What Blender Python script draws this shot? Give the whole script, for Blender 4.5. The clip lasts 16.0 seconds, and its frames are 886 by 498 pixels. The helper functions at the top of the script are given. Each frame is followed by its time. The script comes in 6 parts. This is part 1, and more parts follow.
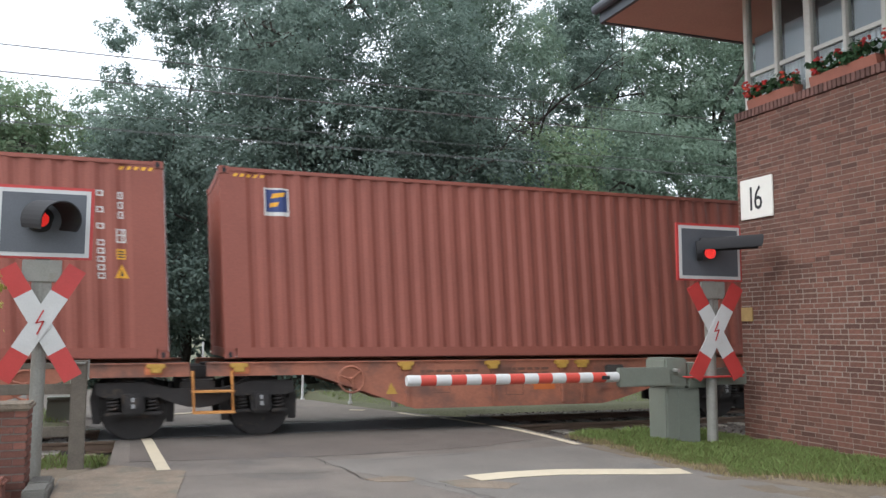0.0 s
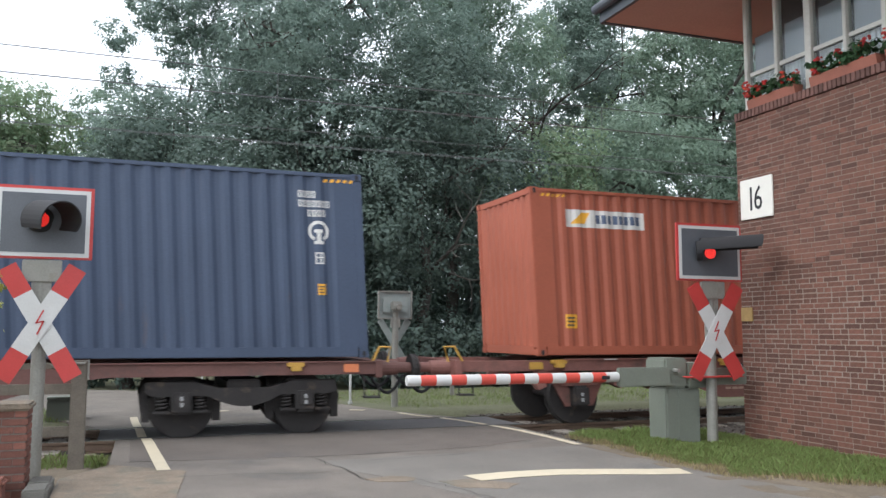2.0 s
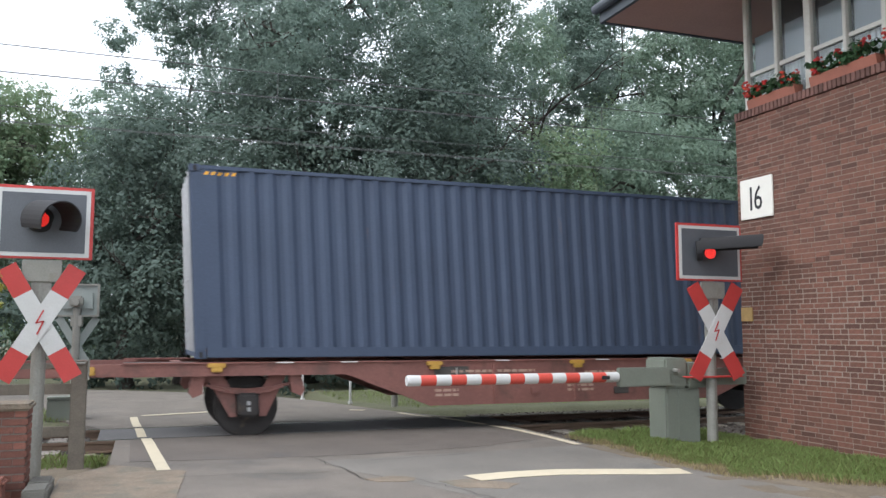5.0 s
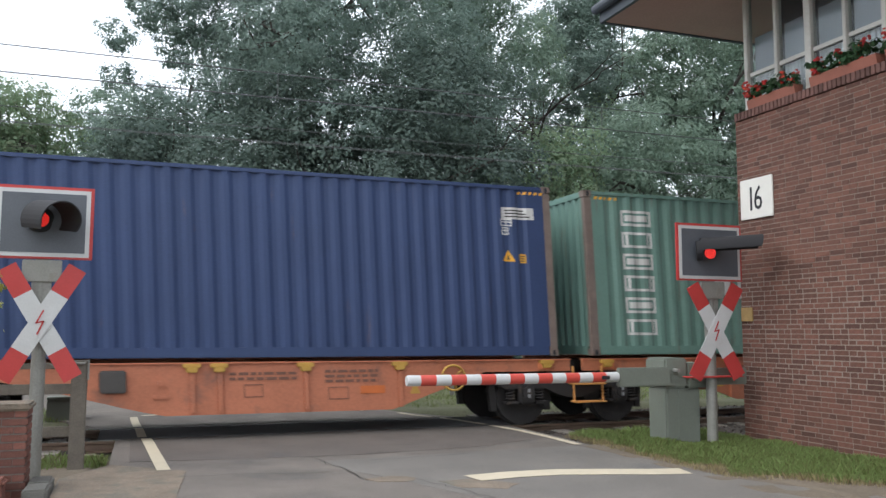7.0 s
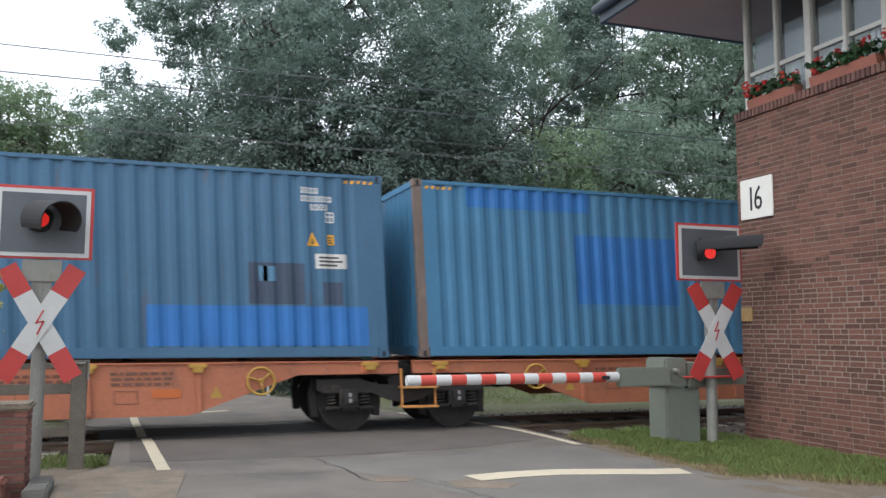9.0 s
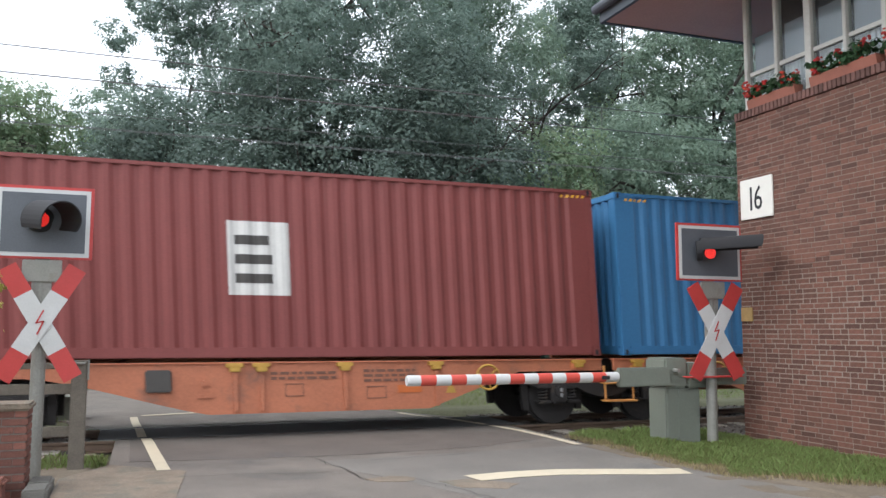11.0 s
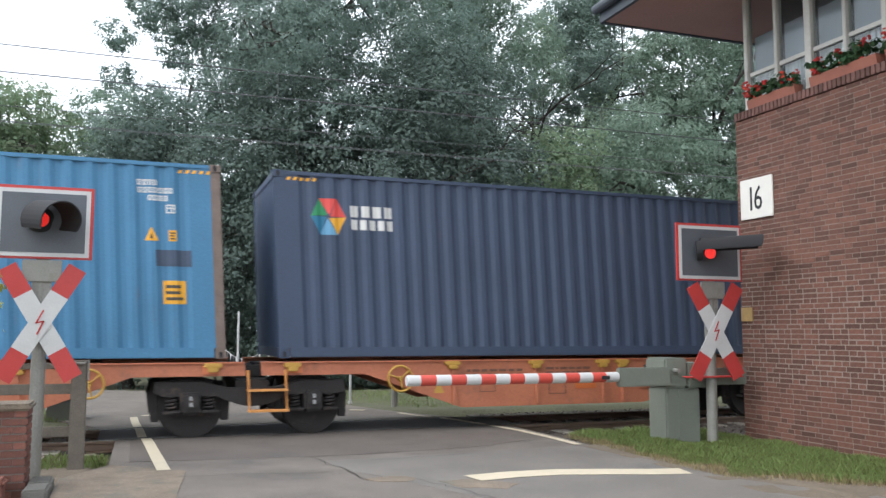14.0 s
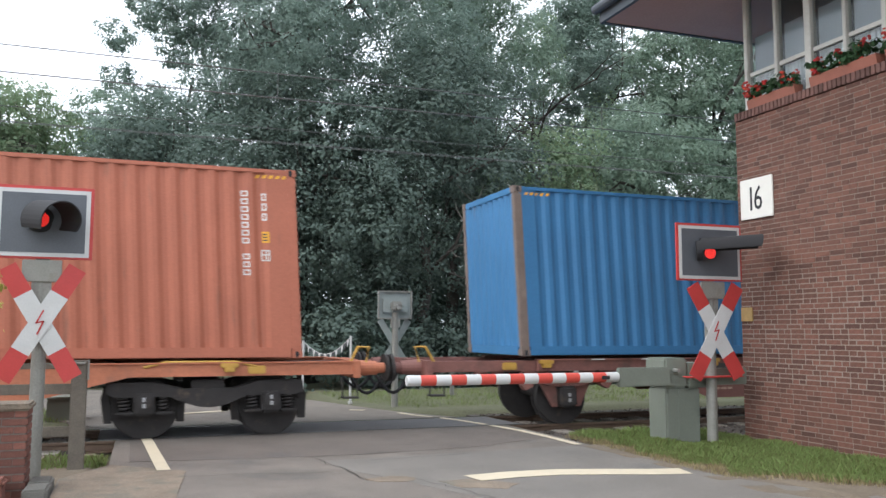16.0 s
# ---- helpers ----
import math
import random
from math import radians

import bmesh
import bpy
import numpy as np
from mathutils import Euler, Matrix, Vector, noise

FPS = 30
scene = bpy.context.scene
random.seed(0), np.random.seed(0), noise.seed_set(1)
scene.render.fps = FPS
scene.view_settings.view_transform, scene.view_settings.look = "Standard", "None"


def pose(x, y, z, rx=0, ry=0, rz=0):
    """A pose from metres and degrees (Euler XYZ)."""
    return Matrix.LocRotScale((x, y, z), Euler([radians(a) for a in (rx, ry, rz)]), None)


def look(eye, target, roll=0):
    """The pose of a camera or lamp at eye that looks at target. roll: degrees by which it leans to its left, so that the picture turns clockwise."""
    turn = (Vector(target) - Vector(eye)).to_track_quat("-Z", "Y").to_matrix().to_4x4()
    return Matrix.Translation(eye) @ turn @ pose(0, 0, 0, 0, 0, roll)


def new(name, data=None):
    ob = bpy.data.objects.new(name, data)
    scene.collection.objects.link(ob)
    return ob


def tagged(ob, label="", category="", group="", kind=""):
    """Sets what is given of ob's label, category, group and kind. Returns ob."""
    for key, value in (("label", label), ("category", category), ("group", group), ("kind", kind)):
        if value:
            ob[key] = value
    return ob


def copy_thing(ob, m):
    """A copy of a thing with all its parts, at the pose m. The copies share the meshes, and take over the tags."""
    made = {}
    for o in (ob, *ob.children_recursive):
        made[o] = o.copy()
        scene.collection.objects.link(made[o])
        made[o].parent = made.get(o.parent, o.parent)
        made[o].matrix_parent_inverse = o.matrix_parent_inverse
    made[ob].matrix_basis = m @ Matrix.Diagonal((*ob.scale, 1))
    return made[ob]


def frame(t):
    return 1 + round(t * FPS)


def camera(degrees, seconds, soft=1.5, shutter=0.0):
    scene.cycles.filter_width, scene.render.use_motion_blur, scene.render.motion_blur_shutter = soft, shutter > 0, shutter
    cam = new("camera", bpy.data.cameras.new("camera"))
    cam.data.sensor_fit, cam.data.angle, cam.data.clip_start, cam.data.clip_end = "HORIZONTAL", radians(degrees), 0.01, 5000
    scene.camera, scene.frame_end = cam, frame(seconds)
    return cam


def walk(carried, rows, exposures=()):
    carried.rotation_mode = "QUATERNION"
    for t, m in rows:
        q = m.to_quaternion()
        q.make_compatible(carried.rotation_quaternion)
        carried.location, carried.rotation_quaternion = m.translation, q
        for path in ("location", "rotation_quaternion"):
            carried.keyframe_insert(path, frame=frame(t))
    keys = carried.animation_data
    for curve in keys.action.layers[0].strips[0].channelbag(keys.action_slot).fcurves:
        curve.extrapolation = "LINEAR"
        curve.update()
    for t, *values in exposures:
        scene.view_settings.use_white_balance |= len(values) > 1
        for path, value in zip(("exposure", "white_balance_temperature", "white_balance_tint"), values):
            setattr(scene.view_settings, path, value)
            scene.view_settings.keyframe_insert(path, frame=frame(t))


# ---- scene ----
# World axes: x along the railway track (the train runs towards +x), y across it away from the camera, z up from the rail top.
from itertools import product

cam = camera(55.36, 16.0, soft=1.45, shutter=0.6)
scene.cycles.rolling_shutter_type = "TOP"
scene.cycles.rolling_shutter_duration = 0.08
CAM = pose(-5.161, -14.155, 1.591, 95.556, 0, -20.034) @ pose(0, 0, 0, 0, 0, 0.152)
walk(cam, [(0.0, CAM), (16.0, CAM)], exposures=[(0.0, 0.67, 6400, 10), (0.4, 0.80, 6400, 10), (6.5, 0.80, 6400, 10), (6.9, 0.55, 6400, 10), (9.2, 0.55, 6400, 10), (11.3, 0.80, 6400, 10), (16.0, 0.80, 6400, 10)])

# ---- light: a bright overcast sky with a broad weak sun ----
world = bpy.data.worlds.new("overcast_sky")
scene.world = world
world.use_nodes = True
wn, wl = world.node_tree.nodes, world.node_tree.links
sky = wn.new("ShaderNodeTexSky")
sky.sky_type, sky.sun_disc = "NISHITA", False
sky.sun_elevation, sky.sun_rotation = radians(52), radians(255)
sky.air_density, sky.dust_density, sky.ozone_density = 1.0, 6.0, 1.0
wn["Background"].inputs["Strength"].default_value = 0.15
pale = wn.new("ShaderNodeHueSaturation")
pale.inputs["Saturation"].default_value = 0.3
wl.new(sky.outputs["Color"], pale.inputs["Color"])
cloud = wn.new("ShaderNodeMix")
cloud.data_type = "RGBA"
cloud.inputs["Factor"].default_value = 0.8
cloud.inputs["B"].default_value = (8.2, 8.8, 9.7, 1)
wl.new(pale.outputs["Color"], cloud.inputs["A"])
wl.new(cloud.outputs["Result"], wn["Background"].inputs["Color"])
sun = new("sun", bpy.data.lights.new("sun", "SUN"))
sun.data.energy, sun.data.angle, sun.data.color = 0.8, radians(40), (1.0, 0.98, 0.95)
sun.matrix_world = look((-45, -12, 60), (0, 0, 0))

# ---- materials ----
MATS = {}


def material(name, color, rough=0.7, metal=0.0, vary=0.15, scale=6.0, fine=60.0, bump=0.15, bump_scale=80.0, emit=0.0, stain=None, stain_amount=0.0,
             stain_scale=1.5, streak=False, island=0.0, per_object=0.0, spec=0.5):
    """A painted, weathered or natural surface: base colour, broad and fine variation, stains and fine relief."""
    if name in MATS:
        return MATS[name]
    m = bpy.data.materials.new(name)
    m.use_nodes = True
    n, k = m.node_tree.nodes, m.node_tree.links
    b = n["Principled BSDF"]
    b.inputs["Roughness"].default_value, b.inputs["Metallic"].default_value = rough, metal
    b.inputs["Specular IOR Level"].default_value = spec
    co = n.new("ShaderNodeTexCoord")
    big = n.new("ShaderNodeTexNoise")
    big.inputs["Scale"].default_value, big.inputs["Detail"].default_value = scale, 6
    small = n.new("ShaderNodeTexNoise")
    small.inputs["Scale"].default_value, small.inputs["Detail"].default_value = fine, 3
    for t in (big, small):
        k.new(co.outputs["Object"], t.inputs["Vector"])
    add = n.new("ShaderNodeMath")
    add.operation = "ADD"
    k.new(big.outputs["Fac"], add.inputs[0])
    k.new(small.outputs["Fac"], add.inputs[1])
    rng = n.new("ShaderNodeMapRange")
    rng.inputs["From Min"].default_value, rng.inputs["From Max"].default_value = 0.6, 1.4
    rng.inputs["To Min"].default_value, rng.inputs["To Max"].default_value = 1 - vary, 1 + vary
    k.new(add.outputs[0], rng.inputs["Value"])
    value = rng.outputs["Result"]
    for amount, node, out in ((island, "ShaderNodeNewGeometry", "Random Per Island"), (per_object, "ShaderNodeObjectInfo", "Random")):
        if amount:
            src = n.new(node)
            r2 = n.new("ShaderNodeMapRange")
            r2.inputs["To Min"].default_value, r2.inputs["To Max"].default_value = 1 - amount, 1 + amount
            k.new(src.outputs[out], r2.inputs["Value"])
            mul = n.new("ShaderNodeMath")
            mul.operation = "MULTIPLY"
            k.new(value, mul.inputs[0])
            k.new(r2.outputs["Result"], mul.inputs[1])
            value = mul.outputs[0]
    tint = n.new("ShaderNodeMix")
    tint.data_type, tint.blend_type = "RGBA", "MULTIPLY"
    tint.inputs["Factor"].default_value = 1.0
    tint.inputs["A"].default_value = (*color, 1)
    k.new(value, tint.inputs["B"])
    col = tint.outputs["Result"]
    if stain:
        st = n.new("ShaderNodeTexNoise")
        st.inputs["Scale"].default_value, st.inputs["Detail"].default_value = stain_scale, 8
        st.inputs["Roughness"].default_value = 0.65
        if streak:
            mp = n.new("ShaderNodeMapping")
            mp.inputs["Scale"].default_value = (3.0, 3.0, 0.35)
            k.new(co.outputs["Object"], mp.inputs["Vector"])
            k.new(mp.outputs["Vector"], st.inputs["Vector"])
        else:
            k.new(co.outputs["Object"], st.inputs["Vector"])
        r3 = n.new("ShaderNodeMapRange")
        r3.inputs["From Min"].default_value = 0.68 - 0.25 * stain_amount
        r3.inputs["From Max"].default_value = 0.86 - 0.25 * stain_amount
        k.new(st.outputs["Fac"], r3.inputs["Value"])
        mix = n.new("ShaderNodeMix")
        mix.data_type = "RGBA"
        mix.inputs["B"].default_value = (*stain, 1)
        k.new(r3.outputs["Result"], mix.inputs["Factor"])
        k.new(col, mix.inputs["A"])
        col = mix.outputs["Result"]
    k.new(col, b.inputs["Base Color"])
    if bump:
        bn = n.new("ShaderNodeTexNoise")
        bn.inputs["Scale"].default_value, bn.inputs["Detail"].default_value = bump_scale, 4
        k.new(co.outputs["Object"], bn.inputs["Vector"])
        bp = n.new("ShaderNodeBump")
        bp.inputs["Strength"].default_value, bp.inputs["Distance"].default_value = bump, 0.02
        k.new(bn.outputs["Fac"], bp.inputs["Height"])
        k.new(bp.outputs["Normal"], b.inputs["Normal"])
    if emit:
        b.inputs["Emission Color"].default_value = (*color, 1)
        b.inputs["Emission Strength"].default_value = emit
    MATS[name] = m
    return m


def leafy(name, color, hue=0.03, value=0.5, trans=0.25):
    """Foliage: each leaf differs a little in tone, and lets some light through."""
    if name in MATS:
        return MATS[name]
    m = bpy.data.materials.new(name)
    m.use_nodes = True
    n, k = m.node_tree.nodes, m.node_tree.links
    b = n["Principled BSDF"]
    b.inputs["Roughness"].default_value = 0.7
    b.inputs["Specular IOR Level"].default_value = 0.4
    geo = n.new("ShaderNodeNewGeometry")
    hs = n.new("ShaderNodeHueSaturation")
    hs.inputs["Color"].default_value = (*color, 1)
    for out, lo, hi in (("Hue", 0.5 - hue, 0.5 + hue), ("Value", 1 - value, 1 + value)):
        r = n.new("ShaderNodeMapRange")
        r.inputs["To Min"].default_value, r.inputs["To Max"].default_value = lo, hi
        k.new(geo.outputs["Random Per Island"], r.inputs["Value"])
        k.new(r.outputs["Result"], hs.inputs[out])
    k.new(hs.outputs["Color"], b.inputs["Base Color"])
    tr = n.new("ShaderNodeBsdfTranslucent")
    k.new(hs.outputs["Color"], tr.inputs["Color"])
    mx = n.new("ShaderNodeMixShader")
    mx.inputs["Fac"].default_value = trans
    k.new(b.outputs["BSDF"], mx.inputs[1])
    k.new(tr.outputs["BSDF"], mx.inputs[2])
    k.new(mx.outputs["Shader"], n["Material Output"].inputs["Surface"])
    MATS[name] = m
    return m


# ---- builders ----
def mesh_from(name, verts, faces, mat, smooth=False):
    me = bpy.data.meshes.new(name)
    me.from_pydata(verts, [], faces)
    me.materials.append(mat)
    if smooth:
        me.polygons.foreach_set("use_smooth", [True] * len(me.polygons))
    me.update()
    return me


class Solid:
    """Collects boxes, prisms and tubes for one mesh."""

    def __init__(self):
        self.v, self.f = [], []

    def poly(self, points, faces, m=None):
        o = len(self.v)
        self.v += [tuple(m @ Vector(p)) if m else tuple(p) for p in points]
        self.f += [tuple(i + o for i in f) for f in faces]
        return self

    def box(self, x0, x1, y0, y1, z0, z1, bevel=0.0, m=None):
        if bevel <= 0:
            p = [(x, y, z) for x, y, z in product((x0, x1), (y0, y1), (z0, z1))]
            return self.poly(p, [(0, 1, 3, 2), (4, 6, 7, 5), (0, 4, 5, 1), (2, 3, 7, 6), (0, 2, 6, 4), (1, 5, 7, 3)], m)
        bm = bmesh.new()
        bmesh.ops.create_cube(bm, size=1.0)
        for v in bm.verts:
            v.co = ((x0 + x1) / 2 + v.co.x * (x1 - x0), (y0 + y1) / 2 + v.co.y * (y1 - y0), (z0 + z1) / 2 + v.co.z * (z1 - z0))
        bmesh.ops.bevel(bm, geom=bm.edges[:], offset=bevel, segments=2, affect="EDGES")
        return self.take(bm, m)

    def take(self, bm, m=None):
        bm.verts.index_update()
        self.poly([v.co.copy() for v in bm.verts], [[v.index for v in f.verts] for f in bm.faces], m)
        bm.free()
        return self

    def prism(self, outline, axis, a, b, m=None):
        """An outline of (u, w) pairs drawn out along an axis from a to b."""
        def at(u, w, d):
            return {"x": (d, u, w), "y": (u, d, w), "z": (u, w, d)}[axis]
        n = len(outline)
        pts = [at(u, w, a) for u, w in outline] + [at(u, w, b) for u, w in outline]
        faces = [tuple(range(n)), tuple(range(2 * n - 1, n - 1, -1))] + [(i, i + n, (i + 1) % n + n, (i + 1) % n) for i in range(n)]
        return self.poly(pts, faces, m)

    def tube(self, a, b, r0, r1=None, sides=12, cap=True):
        a, b = Vector(a), Vector(b)
        r1 = r0 if r1 is None else r1
        q = (b - a).to_track_quat("Z", "Y").to_matrix()
        pts = []
        for c, r in ((a, r0), (b, r1)):
            pts += [c + q @ Vector((math.cos(i * math.tau / sides) * r, math.sin(i * math.tau / sides) * r, 0)) for i in range(sides)]
        faces = [(i, (i + 1) % sides, (i + 1) % sides + sides, i + sides) for i in range(sides)]
        if cap:
            faces += [tuple(range(sides - 1, -1, -1)), tuple(range(sides, 2 * sides))]
        return self.poly(pts, faces)

    def path(self, pts, r, sides=8):
        """One bent tube through the points."""
        pts = [Vector(p) for p in pts]
        ring, faces = [], []
        for i, p in enumerate(pts):
            d = (pts[min(i + 1, len(pts) - 1)] - pts[max(i - 1, 0)]).normalized()
            q = d.to_track_quat("Z", "Y").to_matrix()
            ring += [p + q @ Vector((math.cos(k * math.tau / sides) * r, math.sin(k * math.tau / sides) * r, 0)) for k in range(sides)]
        for i in range(len(pts) - 1):
            faces += [(i * sides + k, i * sides + (k + 1) % sides, (i + 1) * sides + (k + 1) % sides, (i + 1) * sides + k) for k in range(sides)]
        faces += [tuple(range(sides - 1, -1, -1)), tuple(range(len(ring) - sides, len(ring)))]
        return self.poly(ring, faces)

    def torus(self, centre, axis, R, r, n=24, k=8):
        q = Vector(axis).to_track_quat("Z", "Y").to_matrix()
        pts, faces = [], []
        for i, j in product(range(n), range(k)):
            a, b = i * math.tau / n, j * math.tau / k
            pts.append(Vector(centre) + q @ Vector(((R + r * math.cos(b)) * math.cos(a), (R + r * math.cos(b)) * math.sin(a), r * math.sin(b))))
            faces.append((i * k + j, (i + 1) % n * k + j, (i + 1) % n * k + (j + 1) % k, i * k + (j + 1) % k))
        return self.poly(pts, faces)

    def mesh(self, name, mat, smooth=False):
        return mesh_from(name, self.v, self.f, mat, smooth)


def part(name, solid, mat, parent, label="", smooth=False):
    ob = new(name, solid.mesh(name, mat, smooth) if isinstance(solid, Solid) else solid)
    ob.parent = parent
    if label:
        ob["label"] = label
    return ob


def thing(name, label, category, group="", at=(0, 0, 0), rz=0.0):
    ob = new(name)
    ob.empty_display_size = 0.3
    ob.matrix_world = pose(*at, 0, 0, rz)
    return tagged(ob, label, category, group)


def structure(name, solid, mat, label="", smooth=False):
    ob = new(name, solid.mesh(name, mat, smooth) if isinstance(solid, Solid) else solid)
    return tagged(ob, label, kind="structure")

# ---- colours and surfaces ----
ASPHALT = material("asphalt", (0.170, 0.148, 0.126), 0.85, vary=0.30, scale=1.6, fine=42, bump=0.8, bump_scale=110, stain=(0.105, 0.097, 0.090), stain_amount=0.55, stain_scale=0.7)
ASPHALT_NEW = material("asphalt_patch", (0.115, 0.113, 0.112), 0.85, vary=0.12, scale=1.5, fine=90, bump=0.4, bump_scale=150)
PATH_CONCRETE = material("worn_concrete", (0.205, 0.162, 0.120), 0.9, vary=0.36, scale=3.2, fine=34, bump=0.8, bump_scale=60, stain=(0.13, 0.125, 0.10), stain_amount=0.75, stain_scale=2.6)
LINE_PAINT = material("road_paint", (0.54, 0.47, 0.345), 0.7, vary=0.1, scale=5, fine=60, bump=0.2, stain=(0.35, 0.33, 0.30), stain_amount=0.35, stain_scale=9)
SOIL = material("soil", (0.155, 0.125, 0.090), 0.95, vary=0.3, scale=1.5, fine=30, bump=0.6, bump_scale=30)
GRASS_GROUND = material("grass_ground", (0.098, 0.100, 0.056), 0.95, vary=0.35, scale=0.7, fine=25, bump=0.8, bump_scale=25, stain=(0.20, 0.17, 0.10), stain_amount=0.35, stain_scale=0.8)
BALLAST_BED = material("ballast_bed", (0.062, 0.052, 0.045), 0.95, vary=0.3, scale=3, fine=30, bump=1.0, bump_scale=24)
STONE = material("ballast_stone", (0.095, 0.078, 0.066), 0.9, vary=0.15, scale=8, fine=60, bump=0.3, island=0.45)
RAIL = material("rail_steel", (0.16, 0.11, 0.08), 0.6, 0.5, vary=0.2, scale=3, fine=50)
RAIL_TOP = material("rail_running_surface", (0.55, 0.54, 0.52), 0.25, 1.0, vary=0.08, scale=6)
SLEEPER = material("concrete_sleeper", (0.26, 0.23, 0.20), 0.9, vary=0.2, scale=5, fine=40, bump=0.3)
BRICK = material("brick", (0.126, 0.054, 0.037), 0.85, vary=0.32, scale=14, fine=90, bump=0.45, bump_scale=90, per_object=0.38)
BRICK_REST = material("brick_rest", (0.126, 0.054, 0.037), 0.85, vary=0.32, scale=14, fine=90, bump=0.45, bump_scale=90, island=0.38)
MORTAR = material("mortar", (0.25, 0.20, 0.165), 0.95, vary=0.15, scale=3, fine=80, bump=0.3, bump_scale=120)
SOLDIER = material("dark_brick", (0.13, 0.062, 0.050), 0.8, vary=0.2, scale=14, fine=110, bump=0.35, per_object=0.35)
SOFFIT = material("brown_soffit", (0.50, 0.31, 0.26), 0.7, vary=0.12, scale=1.2, fine=30, bump=0.1)
FASCIA = material("grey_fascia", (0.075, 0.085, 0.10), 0.6, vary=0.1, scale=3)
FRAME_WHITE = material("window_paint", (0.52, 0.50, 0.45), 0.55, vary=0.12, scale=4, fine=40, stain=(0.36, 0.30, 0.2), stain_amount=0.3, stain_scale=6)
CURTAIN = material("net_curtain", (0.74, 0.74, 0.74), 0.9, vary=0.08, scale=10)
BLIND = material("grey_blind", (0.34, 0.35, 0.37), 0.8, vary=0.05, scale=2)
# dark grey puts the unlit room's shade into floor slab and inner block
ROOM_SHADE = material("room_shade", (0.10, 0.095, 0.10), 0.9, vary=0.1, scale=1)
TERRACOTTA = material("terracotta", (0.27, 0.095, 0.062), 0.7, vary=0.15, scale=6, fine=60)
SIGN_WHITE = material("enamel_white", (0.68, 0.66, 0.60), 0.45, vary=0.06, scale=4, stain=(0.35, 0.22, 0.12), stain_amount=0.12, stain_scale=5)
BLACK = material("black_paint", (0.018, 0.018, 0.020), 0.85, vary=0.1)
BOARD = material("dark_board", (0.085, 0.092, 0.105), 0.5, vary=0.15, scale=4)
WHITE = material("white_paint", (0.50, 0.50, 0.49), 0.5, vary=0.08, scale=5, stain=(0.4, 0.37, 0.32), stain_amount=0.2, stain_scale=6)
RED = material("red_paint", (0.43, 0.040, 0.036), 0.5, vary=0.12, scale=5)
ORANGE_RED = material("faded_red_paint", (0.50, 0.060, 0.040), 0.5, vary=0.12, scale=5)
GALV = material("galvanised_steel", (0.25, 0.245, 0.22), 0.6, 0.35, vary=0.18, scale=5, fine=50, stain=(0.20, 0.18, 0.14), stain_amount=0.3, stain_scale=4)
GREEN_GREY = material("green_grey_paint", (0.165, 0.182, 0.150), 0.55, vary=0.1, scale=3, fine=40, stain=(0.12, 0.12, 0.10), stain_amount=0.2, stain_scale=4)
WOOD_GREY = material("weathered_wood", (0.15, 0.13, 0.105), 0.9, vary=0.25, scale=8, fine=60, bump=0.5)
WIRE = material("wire", (0.12, 0.12, 0.12), 0.5, 0.5, vary=0.0, bump=0)

APPROACH = material("brown_asphalt", (0.126, 0.107, 0.092), 0.85, vary=0.24, scale=1.4, fine=45, bump=0.7, bump_scale=110, stain=(0.10, 0.092, 0.088), stain_amount=0.5, stain_scale=0.8)
ASPHALT_BLUE = material("blue_grey_asphalt", (0.168, 0.154, 0.136), 0.8, vary=0.22, scale=1.2, fine=48, bump=0.6, bump_scale=120, stain=(0.12, 0.12, 0.12), stain_amount=0.4, stain_scale=0.7)
TAR = material("crack_tar", (0.060, 0.056, 0.050), 0.9, vary=0.1)

# ---- the ground, the road and the track ----
def grid_sheet(x0, x1, y0, y1, nx, ny, height):
    s = Solid()
    pts = [(x0 + (x1 - x0) * i / nx, y0 + (y1 - y0) * j / ny) for j in range(ny + 1) for i in range(nx + 1)]
    return s.poly([(x, y, height(x, y)) for x, y in pts], [(j * (nx + 1) + i, j * (nx + 1) + i + 1, (j + 1) * (nx + 1) + i + 1, (j + 1) * (nx + 1) + i) for j in range(ny) for i in range(nx)])


def lump(x, y, s=1.0):
    return noise.noise(Vector((x * s, y * s, 3.1)))


ground = Solid()
ring = [(-1500, -1500), (1500, -1500), (1500, 1500), (-1500, 1500)]
ground.poly([(x, y, -0.20) for x, y in ring], [(0, 1, 2, 3)])
structure("ground", ground, GRASS_GROUND, "wide grassy ground around the level crossing")

ROAD_L, ROAD_R = -5.05, 0.70


def sheet(name, outline, z, mat, label="", drop=0.2):
    s = Solid()
    n = len(outline)
    s.poly([(x, y, z) for x, y in outline] + [(x, y, z - drop) for x, y in outline], [tuple(range(n))] + [(i + n, (i + 1) % n + n, (i + 1) % n, i) for i in range(n)])
    return structure(name, s, mat, label)


def rough(outline, amount=0.02, step=0.12, seed=1):
    """The outline with crumbled edges."""
    r = random.Random(seed)
    out = []
    for a, b in zip(outline, outline[1:] + outline[:1]):
        n = min(40, max(1, int(math.hypot(b[0] - a[0], b[1] - a[1]) / step)))
        out += [(a[0] + (b[0] - a[0]) * i / n + r.uniform(-amount, amount), a[1] + (b[1] - a[1]) * i / n + r.uniform(-amount, amount)) for i in range(n)]
    return out


